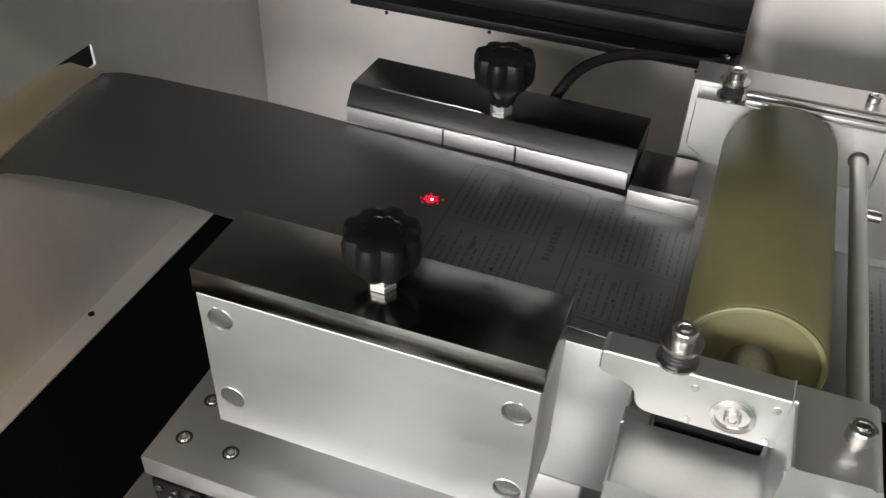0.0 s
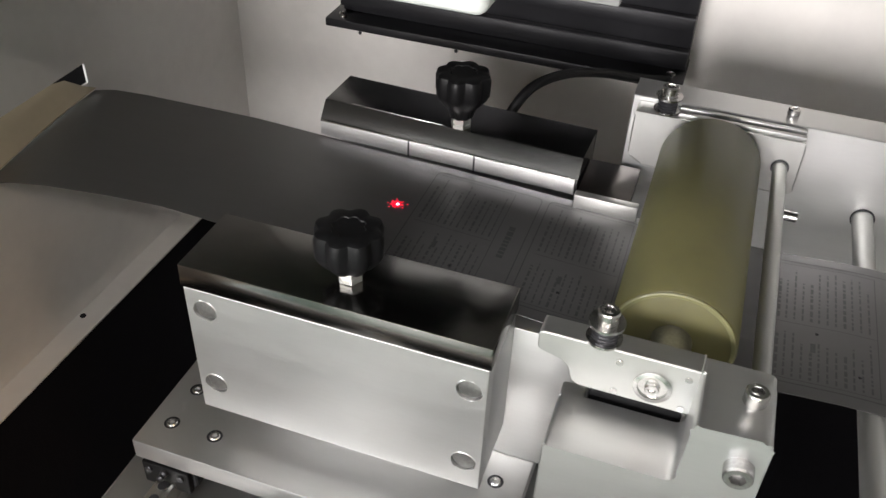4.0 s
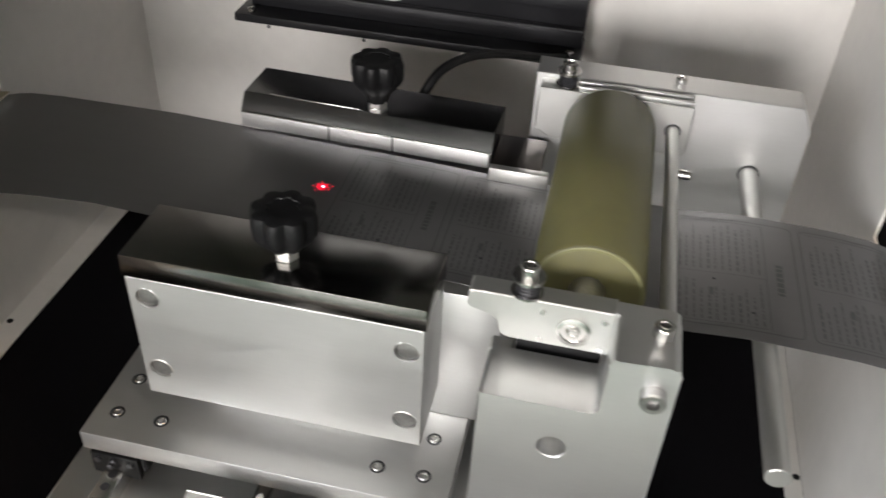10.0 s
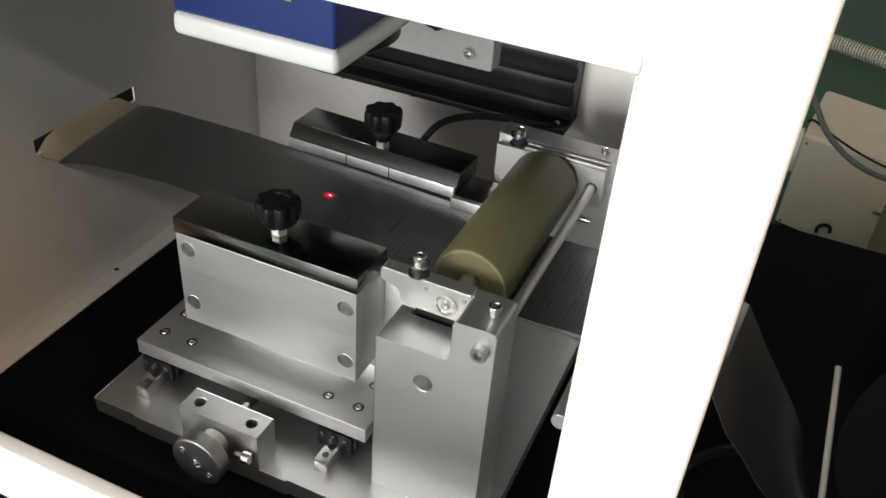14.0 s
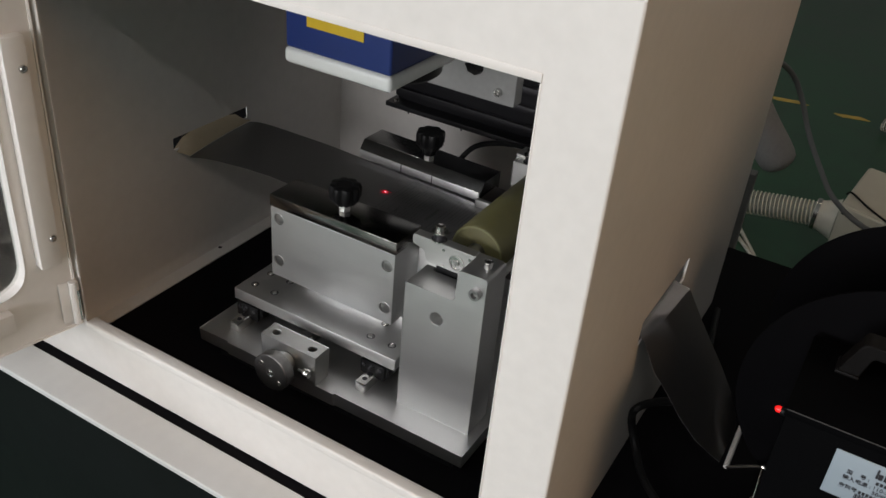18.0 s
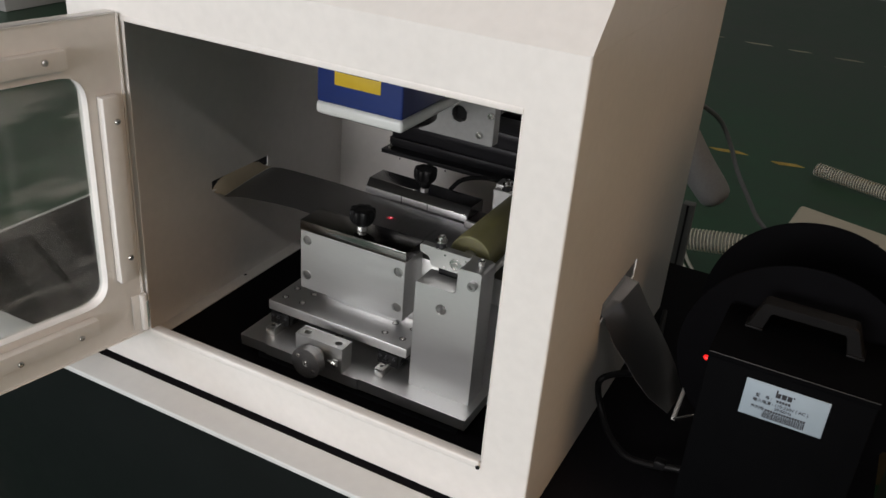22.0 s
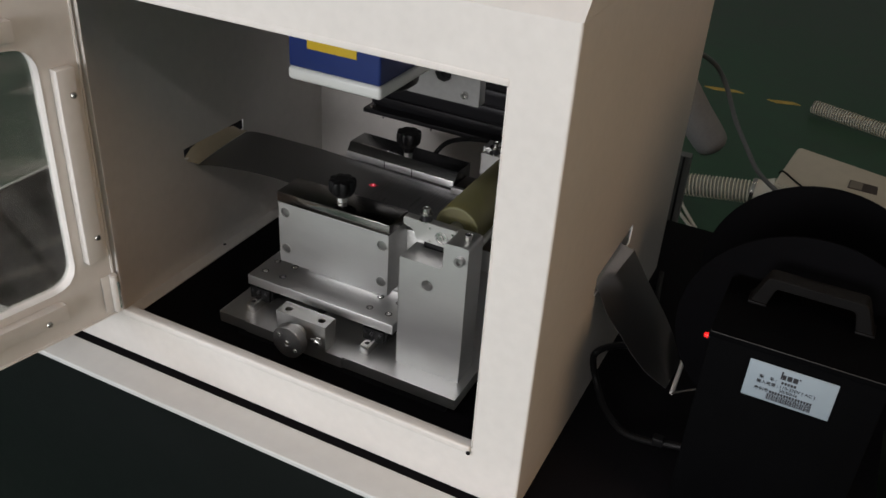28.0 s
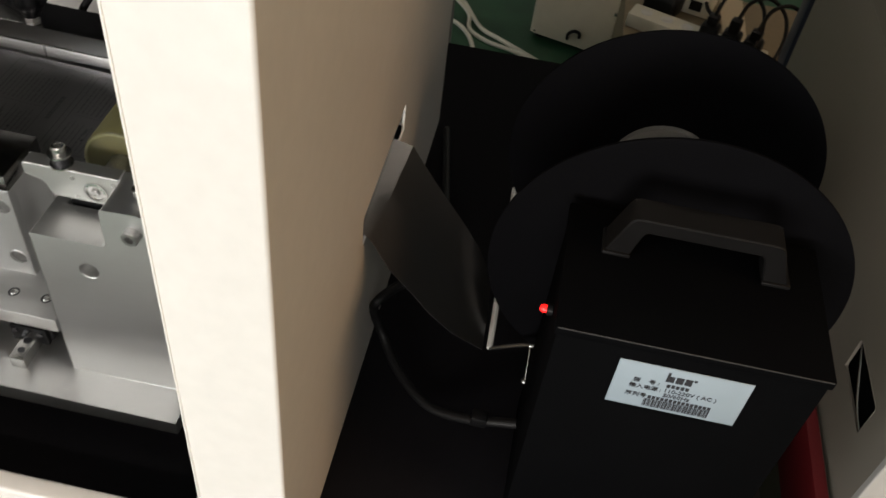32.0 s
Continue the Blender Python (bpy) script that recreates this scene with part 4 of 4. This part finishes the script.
for body, tu, tv, size in (("\u578b    \u53f7 :", 0.145, 0.41, 0.0046), ("\u8f93\u5165\u7535\u6e90 :", 0.128, 0.545, 0.0046), ("\u5e8f\u5217\u53f7 :", 0.123, 0.74, 0.0046), ("110-220V ( AC )", 0.39, 0.535, 0.0050), ("50/60Hz", 0.40, 0.645, 0.0050)):
    cu = bpy.data.curves.new("rating_text", "FONT")
    cu.body, cu.size, cu.extrude, cu.offset = body, size, 0.0001, 0.00007
    cu.materials.append(TEXT)
    tx = new("rating_text", cu)
    tx.parent = stk
    tx.location = (Vector((SX0 + tu * (SX1 - SX0), -69.3, SZ1 - tv * (SZ1 - SZ0))) - ORIGIN[rw.name]) * MM
    tx.rotation_euler = (radians(90), 0, 0)
part("indicator_bezel", rod(4.2, 4.5, (572.8, -22, 185), "-x", 16, 0.6), BLACK_PLASTIC, rw)
part("indicator", lathe([(2.9, 0), (2.9, 2.4), (2.2, 4.0), (0.8, 4.8)], (568.2, -22, 185), "-x", 16), LED, rw, "glowing red indicator lamp")
part("motor", joined(rod(44, 56, (772, 196, 60), "x", 32, 8), box(740.5, 790, 150, 240, 24, 96, 6, 2)), BLACK_COAT, rw, "black round motor housing")
for x, y, r in ((655, 58, 134), (653, 196, 133)):
    part("disc", lathe([(18, 0), (r - 2, 0), (r, 1), (r, 3), (r - 2, 4), (18, 4)], (x, y, 152), "y", 80), BLACK_DISC, rw, "large black reel disc")
part("core", rod(38, 132, (650, 63, 152), "y", 40), BLACK_DISC, rw)
part("spindle", rod(14, 150, (650, 45.5, 152), "y", 24), CHROME, rw)
part("core_ring", lathe([(38.5, 0), (44, 0), (44, 6), (38.5, 6)], (651, 188, 154), "y", 36), GREY_CABLE, rw)
part("power_cord", tube([(573, 8, 2), (550, 9, -4), (530, 12, -12), (495, 24, -22), (462, 52, -20), (441, 78, -6), (431, 80, 22), (434, 74, 44), (446, 92, 46), (462, 108, 44), (480, 150, 20), (470, 240, -15), (440, 420, -24)], 4.4, 12), BLACK_CABLE, rw, "black power cord")
part("cord_clip", box(534, 548, 4, 16, -10, 2, 2), BLACK_PLASTIC, rw)
sens = part("guide_bracket", tube([(574, 42, 66), (567, 46, 61), (552, 51, 48), (540, 55, 37), (537.5, 58, 36)], 1.8, 10), CHROME, rw, "bent bright wire bracket")
part("guide_bar", tube([(538, 55, 36), (536, 120, 46), (533, 236, 62)], 2.8, 14), GREY_CASE, sens, "pale round guide bar")
part("bracket_screw", rod(2.6, 5, (573, 42, 66), "-x", 12, 0.8), CHROME, sens)
part("bracket_link", tube([(570, 42, 64), (571, 36, 50), (572, 30, 34)], 0.8, 8), CHROME, sens)
part("bracket_screw", rod(2.6, 4, (573, 30, 33), "-x", 12, 0.8), CHROME, sens)

# ---- behind and beside the bench ----
fx = thing("fume_extractor", 690, 1750, FZ, "off-white fume extractor box standing on the green floor", "fume extractor")
FOOT = [(494, 1912), (868, 1805), (900, 2150), (525, 2262)]
part("case", plate(rounded(FOOT, 14, 4), [], FZ + 20, -486, "xy", 3.0), CASE_BEIGE, fx)
part("top_panel", plate(rounded([(501, 1919), (862, 1815), (892, 2144), (530, 2252)], 10, 4), [], -485.9, -482, "xy", 1.2), CASE_BEIGE, fx)
part("display", plate([(707, 2008), (795, 2003), (794, 2067), (710, 2074)], [], -481.8, -480, "xy"), BROWN_BAG, fx, "dark brown display")
part("display_key", plate([(710, 2011), (749, 2009), (750, 2068), (713, 2071)], [], -479.9, -478.8, "xy"), GREY_UPPER, fx)
for x, y in ((525, 1935), (840, 1845), (870, 2120), (550, 2220)):
    part("foot", rod(16, 20, (x, y, FZ)), BLACK_PLASTIC, fx)
inlet = part("inlet", lathe([(44, 0), (46, 3), (46, 22), (62, 62), (64, 66)], (428, 1976, -562), "x", 28), OFF_WHITE, fx, "beige tapered hose inlet")
part("hose_clamp", lathe([(46.5, 0), (48.5, 0), (48.5, 12), (46.5, 12)], (430, 1976, -562), "x", 28, cap=(False, False)), CHROME, inlet)
FACE = Matrix.Translation((494, 1912, 0)) @ Matrix.Rotation(math.atan2(-107, 374), 4, "Z")
for u, z in ((252, -619), (278, -579)):
    latch = part("latch", turned(turned(box(-17, 17, -9, -0.4, -4, 4, 1.5), Matrix.Rotation(radians(-8), 4, "Y")), FACE @ Matrix.Translation((u, 0, z))), CHROME, fx, "small chrome latch")
    part("latch_pin", turned(rod(3, 9, (10, -0.5, 9), "-y", 12), FACE @ Matrix.Translation((u, 0, z))), CHROME, latch)
part("strap", turned(tube([(118, -8, -742), (120, -14, -722), (136, -16, -706), (150, -10, -712), (152, -5, -728)], 5, 10), FACE), BLACK_CABLE, fx, "black strap")
for u, z in ((14, -505), (360, -505), (14, -755), (360, -755)):
    part("face_screw", turned(lathe([(4, 0), (4, 1.2), (2, 2)], (u, -0.3, z), "-y", 12), FACE), CHROME, fx)


def duct(pts, r, turns, label, wire=2.0):
    d = thing("spiral_hose", *pts[0], label, "hose", "spiral ducts")
    part("film", tube(pts, r * 0.93, 18, 6), HOSE_FILM, d)
    part("spiral", helix(pts, r, wire, turns, 5, 16), HOSE_STEEL, d)
    part("cuff", tube([pts[0], tuple(a + (b - a) * 0.06 for a, b in zip(pts[0], pts[1]))], r * 1.04, 18, 2), HOSE_FILM, d)


duct([(500, 3440, FZ + 42), (750, 3345, FZ + 42), (1000, 3250, FZ + 42), (1500, 3060, FZ + 42)], 31, 88, "clear spiral duct hose lying on the green floor")
duct([(-260, 1985, -672), (35, 1976, -625), (228, 1976, -592), (373, 1976, -570), (436, 1976, -562)], 38, 60, "clear spiral duct hose plugged into the extractor")
duct([(-420, 2330, -715), (-240, 2360, -690), (-64, 2400, -658), (60, 2430, -645)], 38, 44, "clear spiral duct hose behind the machine")
ch = thing("cloth_hose", 230, 1260, 60, "drooping grey mesh cloth hose with closed rounded end", "hose")
part("sleeve", tube([(120, 1263, 170), (190, 1262, 85), (245, 1261, 10), (300, 1260, -62), (345, 1259, -112), (356, 1259, -124)], (47, 41), 22), HOSE_CLOTH, ch)
part("end_cap", turned(lathe([(41, -2), (40.5, 8), (37, 19), (28, 28), (15, 33), (2, 34.5)], n=22), Matrix.Translation((356, 1259, -124)) @ Vector((11, 0, -12)).to_track_quat("Z", "Y").to_matrix().to_4x4()), HOSE_CLOTH, ch)
solid("grey_cable", tube([(300, 452, 392), (325, 640, 300), (352, 860, 206), (376, 970, 150), (402, 1000, 98), (432, 1000, 38), (470, 1000, -20), (505, 1000, -66), (560, 1000, -102), (620, 1000, -114), (715, 1000, -106), (800, 1000, -80), (875, 1000, -40)], 5.0, 10), GREY_CABLE, "grey cable hanging behind the machine", "cable")
solid("black_lead", tube([(497, 2040, -500), (512, 2006, -478.6), (573, 1930, -478.6), (663, 1849, -478.6), (754, 1810, -478.6), (821, 1826, -478.6), (856, 1822, -474), (868, 1760, -440), (846, 1640, -378), (815, 1552, -364)], 3), BLACK_CABLE, "thin black lead curving over the extractor", "cable")
for pts in ([(90, 2300, FZ + 6), (154, 2191, FZ + 6), (222, 2080, FZ + 6), (300, 1970, FZ + 6), (318, 1881, FZ + 6), (380, 1830, FZ + 6), (490, 1790, FZ + 6), (620, 1690, FZ + 6)],
            [(150, 2290, FZ + 6), (199, 2171, FZ + 6), (286, 2014, FZ + 6), (350, 1893, FZ + 10), (420, 1835, FZ + 16), (560, 1760, FZ + 6)],
            [(110, 1990, FZ + 6), (204, 1933, FZ + 6), (282, 1880, FZ + 16), (330, 1820, FZ + 8), (360, 1700, FZ + 6)]):
    solid("white_cable", tube(pts, 6.5), OFF_WHITE, "white cable curving over the green floor", "cable", "white cables")
post = thing("profile_post", 361, 917, FZ, "slim grey aluminium profile post behind the machine", "post")
part("profile", box(348, 374, 905, 930, FZ, -28, 2), GREY_CABLE, post)
part("groove", box(359, 363.5, 903.6, 904.8, FZ + 2, -30, 0), DARK_STEEL, post)
pf = thing("pipe_frame", 150, 1939, FZ, "thin white pipe frame standing on the floor", "frame")
for x in (138, 168):
    part("upright", rod(6, 1400, (x, 1939, FZ), "z", 12), GREY_CASE, pf)
part("crossbar", rod(6, 260, (-100, 1930, -120), "x", 12), GREY_CASE, pf)
part("crossbar", rod(6, 260, (-100, 1930, -145), "x", 12), GREY_CASE, pf)
bag = thing("crumpled_bag", -731, 5230, FZ, "dark brown crumpled bag on the floor", "bag")
rb = random.Random(9)
lump = lathe([(25, 0), (200, 4), (216, 40), (175, 85), (90, 118), (18, 128)], (-731, 5230, FZ + 1), "z", 22)
for v in lump.verts:
    v.co.x += rb.uniform(-30, 30)
    v.co.y += rb.uniform(-30, 30)
    v.co.z += rb.uniform(0, 20)
part("bag_body", lump, BROWN_BAG, bag)
carton = thing("white_carton", -900, 5900, FZ, "small open white carton on the floor", "carton")
part("tray", joined(box(-1080, -760, 5750, 5900, FZ, FZ + 110, 4), box(-1085, -755, 5745, 5752, FZ + 60, FZ + 150, 2)), GREY_CASE, carton)
far = thing("far_cabinet", -4300, 3600, FZ, "white and grey cabinet far across the hall", "cabinet")
part("body", box(-5200, -4550, 3000, 3600, FZ, 900, 10), GREY_CASE, far)
part("base", box(-4500, -4000, 3500, 4000, FZ, -300, 10), BROWN_BAG, far)
part("side", box(-4000, -3600, 3700, 4100, FZ, 900, 10), GREY_CASE, far)
# second machine at the right of the bench, with a monitor beside it
wm = thing("second_enclosure", 1150, 360, -90, "pale machine cabinet on the next bench, in shaded tones", "machine housing")
part("body", box(866, 1500, 30, 690, 186.5, 620, 4, 3), GREY_UPPER, wm, "upper cabinet, darkened to a shaded grey")
part("front_ledge", plate(rect2(868, 1500, -90, 186), [rounded(rect2(900, 1460, -60, 46), 4, 2)], 18, 24, "xz", 0.8), LEDGE_SHADED, wm, "white lower front, greyed for its shade")
part("side_panel", plate(rect2(24.5, 690, -90, 186), [rounded(rect2(72, 150, 2, 40), 3, 2)], 868, 871, "yz", 0.5), GREY_UPPER, wm, "side with a slot, in the same shaded grey")
for b in (box(1494, 1500, 24.5, 690, -90, 186, 1), box(875, 1493, 684, 690, -90, 186, 1)):
    part("side_panel", b, GREY_UPPER, wm)
part("slot_back", box(873, 876, 60, 165, -10, 52, 0.5), BLACK_COAT, wm)
part("slot_edge", tube([(869, 74, 4), (868, 100, 12), (869, 146, 36)], 1.2, 8), CHROME, wm)
part("red_cover", box(915, 1440, 60, 66, -86, 34, 2), RED, wm)
part("inner_rail", box(904, 914, 40, 90, -88, 44, 1), DARK_STEEL, wm)
sb = thing("second_bench", 1150, 300, FZ, "grey bench with a dark red side rail", "workbench")
part("bench_top", box(867.5, 1520, -180, 720, -125, -90.5, 2), GREY_UPPER, sb)
part("edge_flange", box(863.5, 867, -180, 200, -105, -62, 1), GREY_UPPER, sb)
part("side_rail", box(850, 863, -160, 540, -130, -54, 2), RED, sb, "dark red painted side rail")
for x in (874, 1460):
    for y in (-178, 660):
        part("leg", box(x, x + 45, y, y + 45, FZ, -131, 2), GREY_UPPER, sb)
# Added panel; its dark colour stands in for the gap's shade.
part("side_panel", box(866, 870, -160, 704, FZ + 30, -131, 1), GAP_OLIVE, sb, "added dark olive panel that keeps the gap shaded")
# Unseen closing panels, added to stop light passing under this bench.
part("front_panel", box(920, 1459.5, -174, -168, FZ + 20, -126, 1), GREY_UPPER, sb)
part("end_panel", box(1500, 1504, -132, 659, FZ + 20, -126, 1), GREY_UPPER, sb)
bx = thing("cardboard_box", 950, 1400, FZ, "tall brown cardboard carton beside the extractor on the floor", "carton")
part("carton_body", box(705, 1215, 1216, 1600, FZ, -392, 3), CARD, bx)
part("front_flap", turned(box(0, 500, 0, 52, 0, 2.5, 0.6), Matrix.Translation((708, 1216, -391.6)) @ Matrix.Rotation(radians(4), 4, "X")), CASE_BEIGE, bx, "pale folded flap along the carton edge")
part("tape", box(930, 985, 1268, 1599, -391.8, -391.2, 0), PALE_BEIGE, bx)
part("side_tape", box(930, 985, 1214.6, 1215.8, -470, -394, 0), PALE_BEIGE, bx)
for x, y, w, h in ((905, 1228, 40, 16), (838, 1226, 30, 18), (1010, 1300, 34, 20), (745, 1300, 40, 22)):
    part("stain", plate(rounded(rect2(x, x + w, y, y + h), 7, 3), [], -387.4 if y < 1240 else -391.6, -385.4 if y < 1240 else -391.0, "xy"), BROWN_BAG, bx, "brown mark")
ps = thing("power_strip", 850, 1360, -392, "beige power strip with black plugs lying on the carton", "power strip")
PM = Matrix.Translation((862, 1356, -391)) @ Matrix.Rotation(radians(-20), 4, "Z")
part("body", turned(box(-155, 155, -28, 28, 0, 34, 5, 2), PM), CASE_BEIGE, ps)
for u in (-120, -72, -24, 24, 72, 120):
    part("socket", turned(lathe([(14, 34.2), (14, 34.8), (11, 34.9), (10, 34.3)], (u, 0, 0), "z", 20), PM), GREY_CASE, ps)
for i, u in enumerate((24, 72, 120)):
    pl = part("plug", turned(joined(box(u - 20, u + 20, -20, 20, 35, 62, 7, 2), box(u - 12, u + 12, -13, 13, 62, 84 + 8 * (i % 2), 5, 2)), PM), BLACK_PLASTIC, ps)
    part("lead", turned(tube([(u, 0, 82), (u + 10, 26, 122), (u + 44, 52, 132), (u + 88, 40, 108), (u + 104, -10, 66), (u + 84, -60, 12), (u + 40, -88, 8)], 4.2, 8), PM), BLACK_CABLE, pl)
ad = thing("white_adaptor", 872, 1520, -392, "off-white adaptor box standing on the carton", "adaptor")
part("case", turned(box(-36, 36, -42, 42, 0.5, 54, 7, 2), Matrix.Translation((874, 1522, -392)) @ Matrix.Rotation(radians(-16), 4, "Z")), OFF_WHITE, ad)
part("socket", turned(box(-14, 14, -45, -42.4, 16, 40, 1), Matrix.Translation((874, 1522, -392)) @ Matrix.Rotation(radians(-16), 4, "Z")), BLACK_PLASTIC, ad)
bp = thing("black_plug", 790, 1480, -392, "large black mains plug lying on the carton", "plug")
part("plug_body", turned(joined(box(-40, 40, -32, 34, 0.6, 50, 12, 3), box(-24, 24, 34, 66, 8, 40, 7, 2)), Matrix.Translation((790, 1480, -392)) @ Matrix.Rotation(radians(-25), 4, "Z")), BLACK_PLASTIC, bp)
part("plug_lead", tube([(812, 1540, -366), (846, 1600, -360), (868, 1590, -352), (880, 1540, -332), (884, 1470, -352), (896, 1420, -352)], 4.5, 10), BLACK_CABLE, bp)
solid("hanging_lead", tube([(905, 724, -112), (902, 880, -165), (892, 1000, -256), (876, 1002, -340), (862, 1000, -427), (846, 1010, -600), (870, 1060, FZ + 10), (950, 1120, FZ + 5)], 5, 10), BLACK_CABLE, "black lead hanging down behind the second bench", "cable")
mo = thing("monitor", 930, 1000, 200, "dark blue framed monitor with a lit white screen", "monitor")
LM = Matrix.Translation((757, 1000, 236)) @ Matrix.Rotation(radians(-12), 4, "X")
part("frame", turned(box(0, 420, 0, 14, 0, 270, 5, 3), LM), NAVY, mo)
part("screen", turned(box(22, 400, -1.5, -0.3, 30, 252, 0.3), LM), SCREEN, mo)
part("task_bar", turned(box(22, 400, -2.2, -1.7, 30, 48, 0), LM), SCREEN_BAR, mo)
for i in range(5):
    part("icon", turned(box(30 + i * 24, 42 + i * 24, -2.9, -2.4, 33, 45, 0), LM), LAPTOP_ICON, mo)
part("arm", box(960, 1000, 1016, 1060, -780, 400, 3), NAVY, mo)
